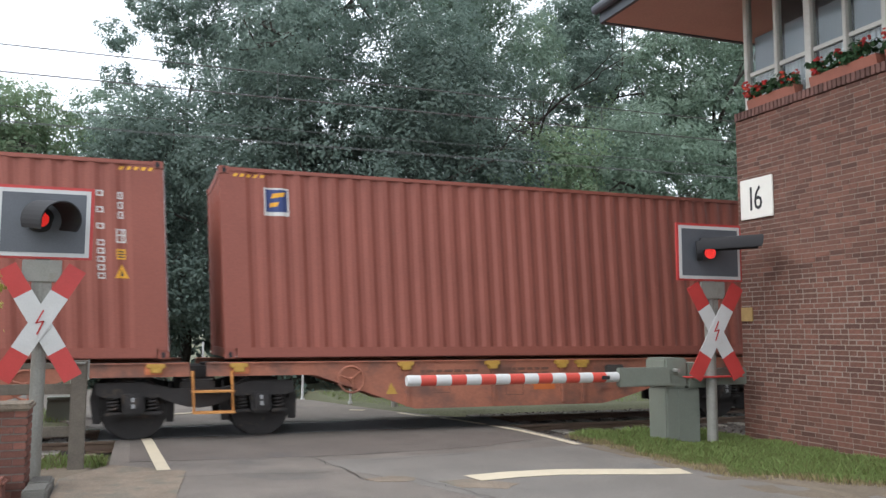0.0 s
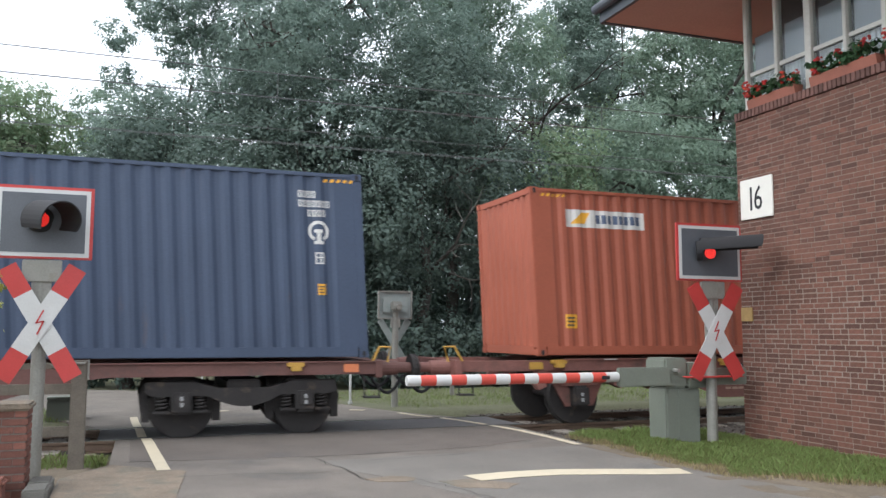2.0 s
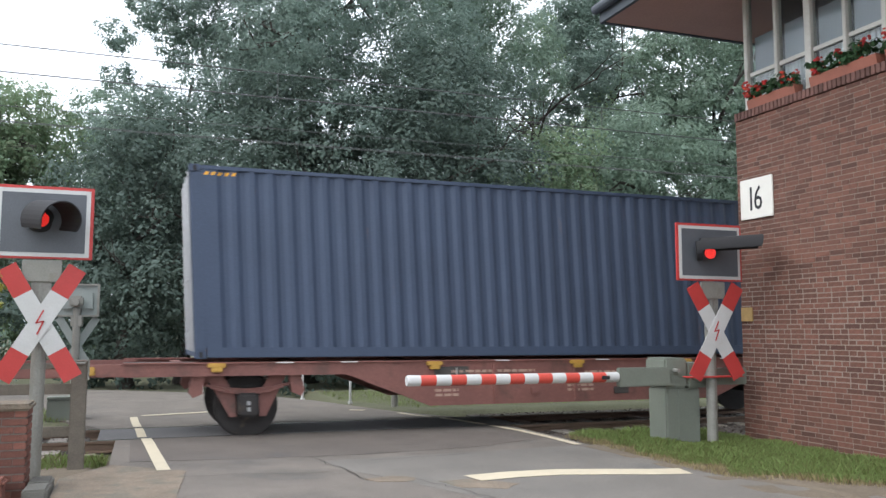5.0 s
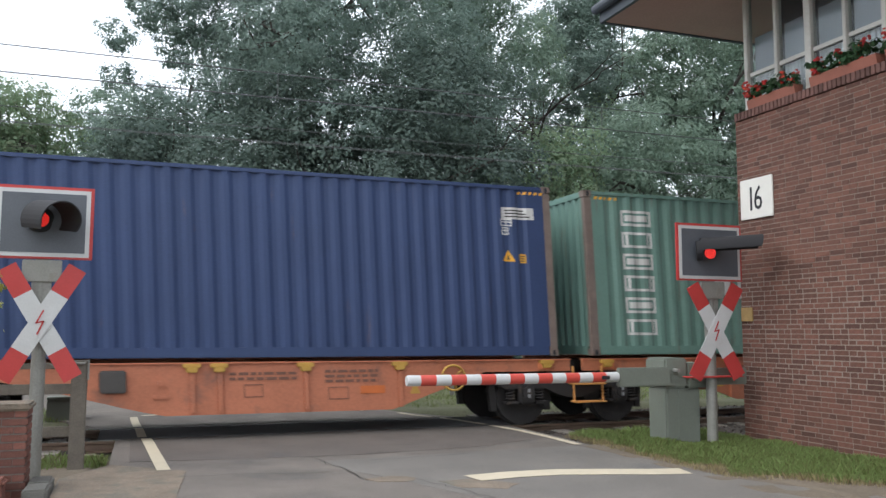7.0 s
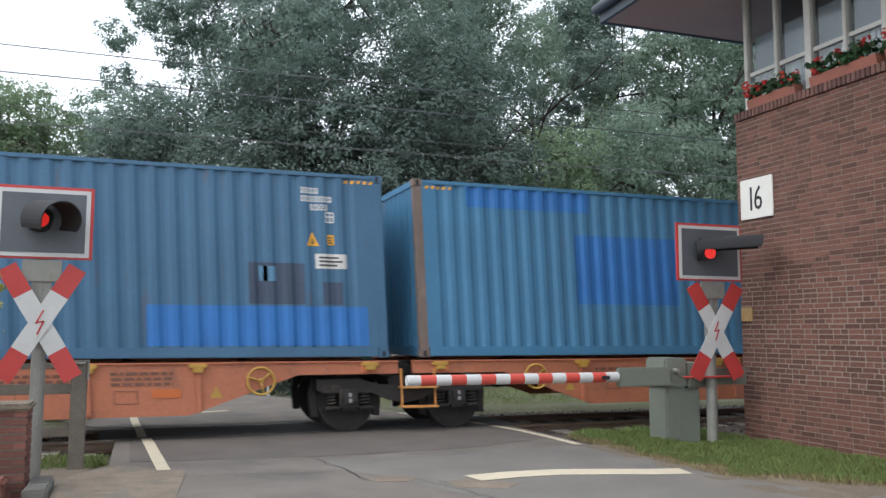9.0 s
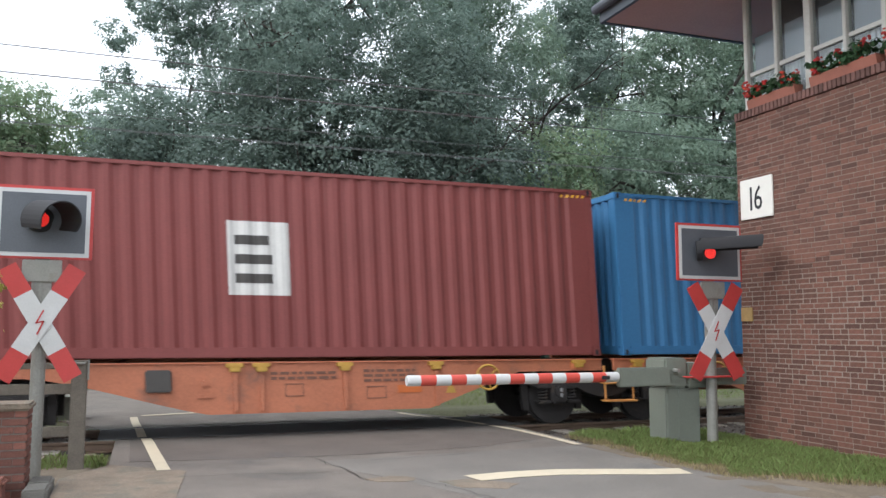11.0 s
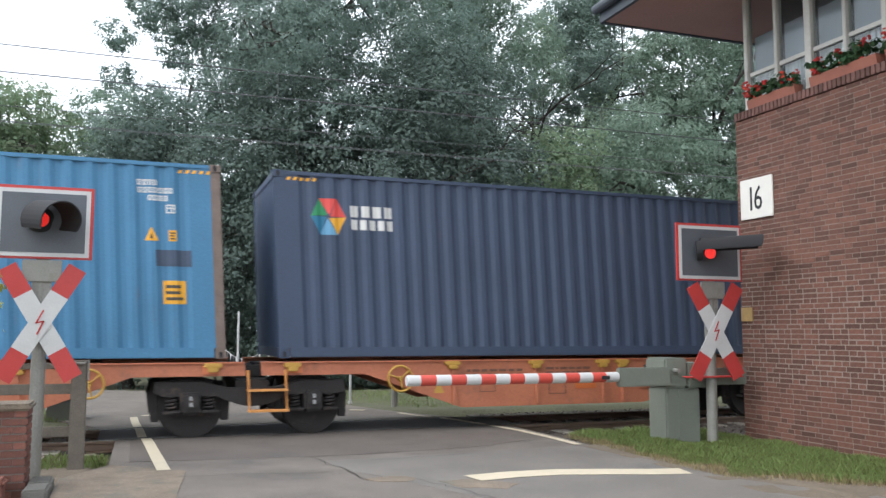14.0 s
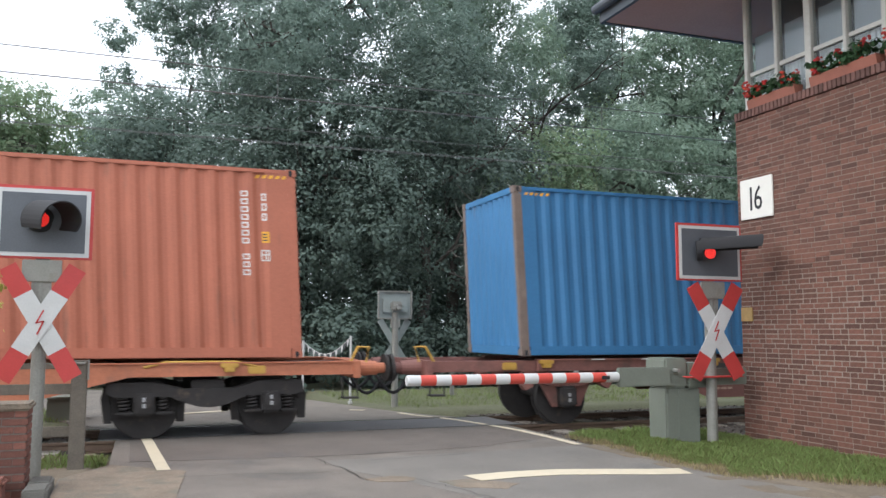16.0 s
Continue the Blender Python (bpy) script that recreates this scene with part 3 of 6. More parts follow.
def buffers(w, x, o, body):
    """Headstock, buffers, screw coupling and hose at the wagon's end; o is the outward direction."""
    part("headstock", Solid().box(min(x, x - o * 0.12), max(x, x - o * 0.12), -1.22, 1.22, 0.86, 1.12, 0.015), body, w)
    for s in (-1, 1):
        b = part("buffer", Solid().tube((x, s * 0.875, 1.0), (x + o * 0.34, s * 0.875, 1.0), 0.13, 0.11, 16).tube((x + o * 0.34, s * 0.875, 1.0), (x + o * 0.56, s * 0.875, 1.0), 0.085, sides=14), body, w)
        part("buffer_head", Solid().tube((x + o * 0.56, s * 0.875, 1.0), (x + o * 0.61, s * 0.875, 1.0), 0.215, 0.225, 20), DARK_STEEL, b)
    for k, y in ((0.30, -0.35), (0.24, 0.3)):
        part("brake_hose", Solid().path([(x + o * (0.02 + 0.58 * i / 8), y, 0.86 - k * math.sin(i / 8 * math.pi)) for i in range(9)], 0.028), BLACK, w, smooth=True)
    part("coupling", Solid().box(min(x, x + o * 0.6), max(x, x + o * 0.6), -0.05, 0.05, 0.93, 1.02, 0.02), DARK_STEEL, w)
    step = Solid().path([(x - o * 0.30, -1.17, 0.88), (x - o * 0.30, -1.17, 0.56), (x - o * 0.06, -1.17, 0.56), (x - o * 0.06, -1.17, 0.88)], 0.018)
    part("shunter_step", step.box(min(x - o * 0.30, x - o * 0.06), max(x - o * 0.30, x - o * 0.06), -1.24, -1.02, 0.545, 0.57), DARK_STEEL, w)
    rail = Solid().path([(x - o * 0.15, -1.16, 1.10), (x - o * 0.02, -1.16, 1.34), (x + o * 0.16, -1.16, 1.34), (x + o * 0.10, -1.16, 1.10)], 0.022)
    part("grab_rail", rail, YELLOW, w, "yellow grab rail")


def twistlock(w, x):
    part("container_spigot", Solid().box(x - 0.13, x + 0.13, -1.26, -1.10, 1.045, 1.11, 0.012).box(x - 0.08, x + 0.08, -1.27, -1.13, 0.98, 1.05, 0.012), YELLOW, w, "yellow folding container spigot")


def sole(x0, x1, deep0, deep1, rise0, rise1, z_top=1.10, shallow=0.92, deep=0.36):
    """Outline of a fish-bellied side beam between x0 and x1, deep from deep0 to deep1. rise0, rise1: the slope's length at either end;
    a long slope is hollow near its top, a short one straight."""
    def ease(length, o, at):
        pts = []
        for i in range(9):
            t = i / 8
            drop = 1 - (1 - t) ** 1.0 if length < 2 else 0.35 * t * t * (3 - 2 * t) + 0.65 * t ** 1.25
            pts.append((at - o * length * (1 - t), shallow + (deep - shallow) * drop))
        return pts
    return [(x0, z_top), (x0, shallow)] + ease(rise0, 1, deep0) + ease(rise1, -1, deep1)[::-1] + [(x1, shallow), (x1, z_top)]


DARK_STEEL = material("greasy_dark_steel", (0.026, 0.023, 0.022), 0.8, 0.0, vary=0.35, scale=5, fine=50, stain=(0.10, 0.07, 0.05), stain_amount=0.4, stain_scale=4)
CHALK = material("chalk_mark", (0.30, 0.30, 0.30), 0.9, vary=0.1)
WAGON_ORANGE = material("orange_wagon_paint", (0.42, 0.145, 0.075), 0.6, vary=0.2, scale=1.5, fine=30, stain=(0.20, 0.10, 0.07), stain_amount=0.5, stain_scale=1.8)
WAGON_BROWN = material("brown_wagon_paint", (0.20, 0.085, 0.070), 0.65, vary=0.2, scale=1.5, fine=30, stain=(0.09, 0.055, 0.045), stain_amount=0.55, stain_scale=1.6)
WAGON_DARK = material("dark_brown_wagon_paint", (0.13, 0.060, 0.050), 0.7, vary=0.2, scale=1.5, fine=30, stain=(0.06, 0.045, 0.04), stain_amount=0.5, stain_scale=1.6)
WAGON_FADED = material("faded_orange_wagon_paint", (0.34, 0.125, 0.075), 0.65, vary=0.25, scale=1.2, fine=30, stain=(0.16, 0.08, 0.06), stain_amount=0.8, stain_scale=1.4)
WAGON_TEXT = material("wagon_lettering", (0.42, 0.28, 0.22), 0.7, vary=0.2, scale=6)
WAGON_PRINT = material("dark_wagon_print", (0.16, 0.075, 0.05), 0.7, vary=0.2, scale=6)
PANEL_DARK = material("dark_panel", (0.06, 0.055, 0.05), 0.6, vary=0.15, scale=6)


def small_print(w, x, z, width, rows, y=-1.196, mat=None):
    """Unreadable small writing on a side beam, as thin bars."""
    rnd = random.Random(int(x * 97) + rows)
    s = Solid()
    for r in range(rows):
        c = x
        while c < x + width:
            l = rnd.uniform(0.05, 0.16)
            s.box(c, min(c + l, x + width), y - 0.003, y, z - r * 0.075, z - r * 0.075 + 0.042)
            c += l + 0.03
    part("lettering", s, mat or WAGON_TEXT, w, "small unreadable printed lines")


def handwheel(w, x, z=0.80, mat=None):
    s = Solid().torus((x, -1.235, z), (0, 1, 0), 0.20, 0.018, 28, 6)
    for i in range(3):
        a = radians(40 + 120 * i)
        s.tube((x, -1.235, z), (x + 0.2 * math.cos(a), -1.235, z + 0.2 * math.sin(a)), 0.014, sides=6)
    part("brake_handwheel", s.tube((x, -1.24, z), (x, -1.19, z), 0.04, sides=10), mat or YELLOW, w, "spoked brake handwheel", smooth=True)


def ribs(w, xs, body, z0=0.40, z1=1.06):
    for x in xs:
        part("rib", Solid().box(x - 0.035, x + 0.035, -1.235, -1.19, z0, z1, 0.008), body, w)


def beams(w, outline, body, y_out=1.19, thick=0.05):
    part("side_beam", Solid().prism(outline, "y", -y_out, -y_out + thick), body, w)
    part("side_beam", Solid().prism(outline, "y", y_out - thick, y_out), body, w)
    x0, x1 = min(p[0] for p in outline), max(p[0] for p in outline)
    part("top_flange", Solid().box(x0, x1, -y_out - 0.035, -y_out + 0.12, 1.10, 1.125, 0.006), body, w)
    part("top_flange", Solid().box(x0, x1, y_out - 0.12, y_out + 0.035, 1.10, 1.125, 0.006), body, w)
    x = x0 + 0.8
    while x < x1 - 0.4:
        part("cross_member", Solid().box(x - 0.08, x + 0.08, -y_out + 0.05, y_out - 0.05, 0.93, 1.09), body, w)
        x += 1.9
    part("centre_sill", Solid().box(x0, x1, -0.25, 0.25, 0.90, 1.09), DARK_STEEL, w)


def articulated_wagon(joint, body, label, half=12.55, bogie=10.3):
    """Two frames over three bogies; each frame carries one forty-foot box."""
    w = thing("articulated_container_wagon", label, "freight wagon", "wagons of the train", (joint, 0, 0))
    for o in (-1, 1):
        a, b = (-half, -0.12) if o < 0 else (0.12, half)
        mid = (a + b) / 2 + o * -0.15
        k = -o
        ends = sorted(((mid - k * 0.56, 2.45), (mid + k * 2.87, 1.6)))
        beams(w, sole(a, b, ends[0][0], ends[1][0], ends[0][1], ends[1][1]), body)
        bogie_parts(w, o * bogie)
        buffers(w, o * half, o, body)
        ribs(w, [mid + k * d for d in (-0.17, 0.22, 1.5, 3.0)], body)
        for d in (-5.7, -0.17, 0.22, 1.5, 3.0, 5.6):
            twistlock(w, mid + k * d)
        first, second = sorted((mid + k * 0.86, mid + k * 2.25))
        small_print(w, first - 0.5, 0.93, 1.0, 2, mat=WAGON_PRINT)
        small_print(w, second - 0.45, 0.95, 0.85, 3, mat=WAGON_PRINT)
        for c, z, u in ((first - 0.15, 0.60, 0.14), (second - 0.25, 0.54, 0.16)):
            part("print_frame", Solid().box(c - u, c + u, -1.198, -1.194, z, z + 0.012).box(c - u, c + u, -1.198, -1.194, z + 0.18, z + 0.192).box(c - u, c - u + 0.012, -1.198, -1.194, z + 0.012, z + 0.18).box(c + u - 0.012, c + u, -1.198, -1.194, z + 0.012, z + 0.18), WAGON_PRINT, w, "thin dark printed frame")
        part("name_bar", Solid().box(second + 0.1, second + 0.5, -1.199, -1.194, 0.62, 0.74), NAME_ORANGE, w, "bright orange name bar")
        sign = part("warning_sign", Solid().prism([(mid + k * 3.25 - 0.09, 0.60), (mid + k * 3.25 + 0.09, 0.60), (mid + k * 3.25, 0.78)], "y", -1.197, -1.193), YELLOW, w, "small yellow warning triangle")
        box_at, tall = (mid - 1.25, 0.70) if o < 0 else (mid + 0.80, 0.86)
        part("brake_box", Solid().box(box_at - 0.18, box_at + 0.18, -1.26, -1.19, tall, 1.02, 0.02), PANEL_DARK, w, "dark box under the deck edge")
        part("release_handle", Solid().box(mid - k * 0.6 - 0.12, mid - k * 0.6 + 0.12, -1.215, -1.19, 0.60, 0.66, 0.01).tube((mid - k * 0.62, -1.24, 0.82), (mid - k * 0.62, -1.19, 0.82), 0.045, sides=10), body, w)
        handwheel(w, mid + k * 3.9, 0.84, body if body is not WAGON_ORANGE else None)
        for x in (a + 0.5, b - 0.5):
            part("marker_plate", Solid().box(x - 0.12, x + 0.12, -1.215, -1.19, 0.95, 1.08, 0.01), PLATE_ORANGE, w, "bright orange plate")
        for k in (0.20,):
            s = Solid().path([(k - 0.28, -1.2, 1.0), (k - 0.28, -1.2, 0.40), (k + 0.28, -1.2, 0.40), (k + 0.28, -1.2, 1.0)], 0.025).box(k - 0.3, k + 0.3, -1.3, -1.08, 0.385, 0.41).box(k - 0.3, k + 0.3, -1.3, -1.08, 0.69, 0.715)
            if o > 0:
                part("step", s, LADDER, w, "step frame beside the joint")
    bogie_parts(w, 0.0)
    part("joint_bearing", Solid().box(-0.3, 0.3, -0.6, 0.6, 0.86, 1.05, 0.03), DARK_STEEL, w)
    return w


NAME_ORANGE = material("name_orange", (0.52, 0.13, 0.03), 0.6, vary=0.15)
PLATE_ORANGE = material("bright_orange", (0.60, 0.19, 0.08), 0.6, vary=0.1)
LADDER = material("step_paint", (0.55, 0.25, 0.07), 0.6, vary=0.15)


def two_axle_wagon(centre, half, body, label, flip=1, wheelbase=10.3):
    w = thing("flat_container_wagon", label, "freight wagon", "wagons of the train", (centre, 0, 0))
    for a, b in product((-half, half - 2.2), (-1.12, 0.98)):
        part("end_beam", Solid().box(a, a + 2.2, b, b + 0.14, 0.92, 1.10, 0.01), body, w)
    beams(w, sole(-half + 2.0, half - 2.0, -2.3, 3.2, 1.35, 1.35, deep=0.40), body)
    ax = wheelbase / 2
    for o in (-1, 1):
        single_axle_parts(w, o * ax, body)
        buffers(w, o * half, o, body)
        part("marker_plate", Solid().box(o * (half - 1.5) - 0.13, o * (half - 1.5) + 0.13, -1.15, -1.12, 0.95, 1.07, 0.012), YELLOW, w, "yellow marker plate")
    for x in (-5.6, -2.2, 0.4, 2.6, 5.5):
        twistlock(w, x)
    handwheel(w, flip * 2.55, 0.80)
    small_print(w, -1.9, 0.92, 1.5, 2)
    small_print(w, 0.55, 0.88, 0.6, 2)
    small_print(w, -2.2, 0.62, 0.4, 2)
    small_print(w, 0.2, 0.66, 0.5, 2)
    name = flip * 1.85
    part("name_bar", Solid().box(name - 0.36, name + 0.30, -1.199, -1.194, 0.67, 0.78), YELLOW, w, "yellow painted name bar")
    panel = flip * -1.9 if flip > 0 else -1.7
    grid = part("data_panel", Solid().box(panel - 0.3, panel + 0.3, -1.199, -1.194, 0.72, 1.02), PANEL_DARK, w, "dark panel with white grid")
    part("grid_line", Solid().box(panel - 0.28, panel + 0.28, -1.203, -1.199, 0.80, 0.815), DECAL_WHITE, grid)
    part("grid_line", Solid().box(panel + 0.08, panel + 0.095, -1.203, -1.199, 0.74, 1.0), DECAL_WHITE, grid)
    part("release_handle", Solid().box(1.1, 1.4, -1.215, -1.19, 0.52, 0.64, 0.01), PANEL_DARK, w)
    part("valve", Solid().box(-0.5, -0.35, -1.23, -1.19, 0.55, 0.66, 0.01), body, w)
    ribs(w, (-1.15, 0.35), body, 0.42, 1.06)
    for x in (-4.6, -3.6, -1.0, 0.9, 3.5):
        part("white_stripe", Solid().box(x - 0.13, x + 0.13, -1.231, -1.227, 1.103, 1.122), DECAL_WHITE, w)
    return w


def bogie_wagon(centre, half, body, label, bogie=4.7):
    w = thing("bogie_container_wagon", label, "freight wagon", "wagons of the train", (centre, 0, 0))
    beams(w, sole(-half, half, -1.7, 1.7, 1.9, 1.9, deep=0.46), body)
    for o in (-1, 1):
        bogie_parts(w, o * bogie)
        buffers(w, o * half, o, body)
        part("marker_plate", Solid().box(o * (half - 1.6) - 0.13, o * (half - 1.6) + 0.13, -1.215, -1.19, 0.95, 1.07, 0.012), YELLOW, w, "yellow marker plate")
        brace = Solid().path([(o * (half - 3.2), -1.2, 1.06), (o * (half - 2.9), -1.2, 1.13), (o * (half - 1.9), -1.2, 1.13), (o * (half - 1.6), -1.2, 1.06)], 0.02)
        part("pipe", brace, YELLOW, w)
    for x in (-5.0, -1.5, 1.5, 5.0):
        twistlock(w, x)
    small_print(w, -1.4, 0.90, 1.2, 3)
    small_print(w, 0.4, 0.86, 0.7, 2, mat=YELLOW)
    return w


MOVING = []


def loaded(ob):
    MOVING.append(ob)
    return ob

DULL_YELLOW = material("dull_yellow", (0.36, 0.235, 0.09), 0.7, vary=0.2, scale=8)
MORTAR_DARK = material("old_mortar", (0.16, 0.14, 0.12), 0.95, vary=0.2, scale=6, bump=0.4)
PILLAR_BRICK = material("pillar_brick", (0.165, 0.066, 0.048), 0.85, vary=0.3, scale=12, fine=90, bump=0.4, per_object=0.35)
KERB = material("kerb_concrete", (0.13, 0.125, 0.11), 0.95, vary=0.25, scale=6, fine=50, bump=0.5)
FAR_GREY = material("signal_back_grey", (0.24, 0.27, 0.255), 0.6, vary=0.12, scale=5)
BLACK_WHITE = material("dark_pennant", (0.10, 0.10, 0.11), 0.8, vary=0.1)

# ---- railway track ----
def rail_piece(y):
    prof = [(-0.036, 0.0), (0.036, 0.0), (0.034, -0.04), (0.009, -0.055), (0.009, -0.13), (0.07, -0.155), (0.07, -0.168), (-0.07, -0.168), (-0.07, -0.155), (-0.009, -0.13), (-0.009, -0.055), (-0.034, -0.04)]
    r = structure("rail", Solid().prism([(y + u, w - 0.006) for u, w in prof], "x", -300, 300), RAIL, "rusty steel rail with a bright running surface")
    top = part("running_surface", Solid().box(-300, 300, y - 0.028, y + 0.028, -0.006, -0.001), RAIL_TOP, r)
    return r


for side in (-1, 1):
    rail_piece(side * 0.754)
bed = Solid()
for a, b in ((-300, -5.75), (1.35, 300)):
    bed.prism([(-3.0, -0.5), (-2.55, -0.13), (2.3, -0.13), (3.0, -0.5)], "x", a, b)
structure("track_bed", bed, BALLAST_BED, "brown ballast bed of the railway")

sleeper_mesh = Solid().prism([(-1.25, -0.32), (1.25, -0.32), (1.22, -0.105), (0.5, -0.115), (-0.5, -0.115), (-1.22, -0.105)], "x", -0.13, 0.13).mesh("sleeper", SLEEPER)
for k in range(-38, 46):
    x = k * 0.62
    if not -5.9 < x < 1.5:
        sl = new("sleeper", sleeper_mesh)
        sl.location = (x, 0, 0.0)
        tagged(sl, "grey concrete sleeper in brown ballast", "sleeper", "sleepers")
rs = np.random.default_rng(8)
v, f = [], []
for a, b, cnt in ((-16.0, -5.8, 9000), (1.4, 14.0, 11000)):
    c = np.stack([rs.uniform(a, b, cnt), rs.uniform(-2.5, 2.5, cnt), np.zeros(cnt)], 1)
    c[:, 2] = -0.125 - np.maximum(0, np.abs(c[:, 1]) - 2.3) * 0.5
    for p in c:
        q = rs.normal(size=(4, 3))
        q = q / np.linalg.norm(q, axis=1)[:, None] * rs.uniform(0.018, 0.038)
        o = len(v)
        v += [tuple(p + k) for k in q]
        f += [(o, o + 1, o + 2), (o, o + 2, o + 3), (o, o + 3, o + 1), (o + 1, o + 3, o + 2)]
stones = new("ballast", mesh_from("ballast", v, f, STONE))
tagged(stones, "loose brown ballast stones along the track", "ballast", kind="stuff")

# ---- signal box of brick ----
BX, BY = 3.28, -3.91
house = thing("signal_box", "red-brick railway signal box with a band of windows and wide eaves", "building", at=(BX, BY, 0))
BL, BD = 9.0, 5.0
core = Solid().box(-0.001, BD, -BL, 0.001, -0.3, 4.72)
wall = part("wall", core, MORTAR, house, "red brick wall with pale mortar joints")
for a, b, c, d in ((0.0, BD + 0.1, -BL, 0.1),):
    part("floor_slab", Solid().box(0.10, BD, -BL, -0.10, 4.72, 4.86), ROOM_SHADE, house)
part("roof", Solid().box(-1.35, BD + 1.3, -BL - 1.3, 1.49, 6.66, 6.72), SOFFIT, house, "brown boarded soffit under wide eaves")
fascia = Solid().box(-1.40, BD + 1.35, 1.49, 1.55, 6.64, 6.90).box(-1.40, BD + 1.35, -BL - 1.36, -BL - 1.3, 6.64, 6.90).box(-1.41, -1.35, -BL - 1.3, 1.49, 6.64, 6.90).box(BD + 1.3, BD + 1.36, -BL - 1.3, 1.49, 6.64, 6.90)
part("fascia", fascia, FASCIA, house, "grey roof fascia")
part("roof_cover", Solid().prism([(-1.41, 6.90), (BD + 1.36, 6.90), (BD / 2 + 0.5, 7.7), (BD / 2 - 0.5, 7.7)], "y", -BL - 1.36, 1.55), FASCIA, house)
part("gutter", Solid().tube((-1.48, -BL - 1.36, 6.86), (-1.48, 1.55, 6.86), 0.08, sides=12), FASCIA, house)
# solid block fills the upper storey, its dark colour painting the room's shade
part("back_wall", Solid().box(0.6, BD, -BL, -0.3, 4.86, 6.66), ROOM_SHADE, house)
# window band facing the road: posts, transom, panes, net curtain and blind
WX = 0.20
posts = [(-0.09, 0.075), (-0.72, 0.06), (-1.34, 0.12), (-1.98, 0.06), (-2.60, 0.075), (-3.27, 0.11), (-4.0, 0.07), (-4.7, 0.12), (-5.4, 0.07), (-6.1, 0.12)]
for y, w in posts:
    part("window_post", Solid().box(WX - 0.06, WX + 0.06, y - w / 2, y + w / 2, 4.86, 6.66, 0.008), FRAME_WHITE, house)
for (y0, w0), (y1, w1) in zip(posts, posts[1:]):
    a, b = y1 + w1 / 2, y0 - w0 / 2
    win = part("window", Solid().box(WX - 0.02, WX + 0.03, a, b, 5.42, 5.48, 0.005), FRAME_WHITE, house, "white-painted window frame")
    part("sill", Solid().box(WX - 0.04, WX + 0.05, a, b, 4.86, 4.92, 0.005), FRAME_WHITE, win)
    for z0, z1 in ((4.92, 5.42), (5.48, 6.66)):
        pane = part("pane", Solid().box(WX, WX + 0.006, a, b, z0, z1), material("glass", (0.8, 0.85, 0.85), 0.03, vary=0, bump=0), win)
    part("blind", Solid().box(WX + 0.10, WX + 0.11, a, b, 5.46, 6.05), BLIND, win, "grey blind half drawn")
    fold = Solid()
    n = 16
    fold.poly([(WX + 0.09 + 0.012 * (i % 2), a + (b - a) * i / n, z) for z in (4.93, 5.44) for i in range(n + 1)], [(i, i + 1, n + 2 + i, n + 1 + i) for i in range(n)])
    part("curtain", fold, CURTAIN, win, "white net curtain")
g = MATS["glass"]
gb = g.node_tree.nodes["Principled BSDF"]
gb.inputs["Transmission Weight"].default_value, gb.inputs["IOR"].default_value = 1.0, 1.3

# ---- level-crossing signals ----
LED = material("signal_led", (0.95, 0.035, 0.025), 0.3, vary=0.0, emit=1.15, bump=0)
LENS_RED = material("signal_lens", (0.16, 0.012, 0.012), 0.25, vary=0.0, bump=0)


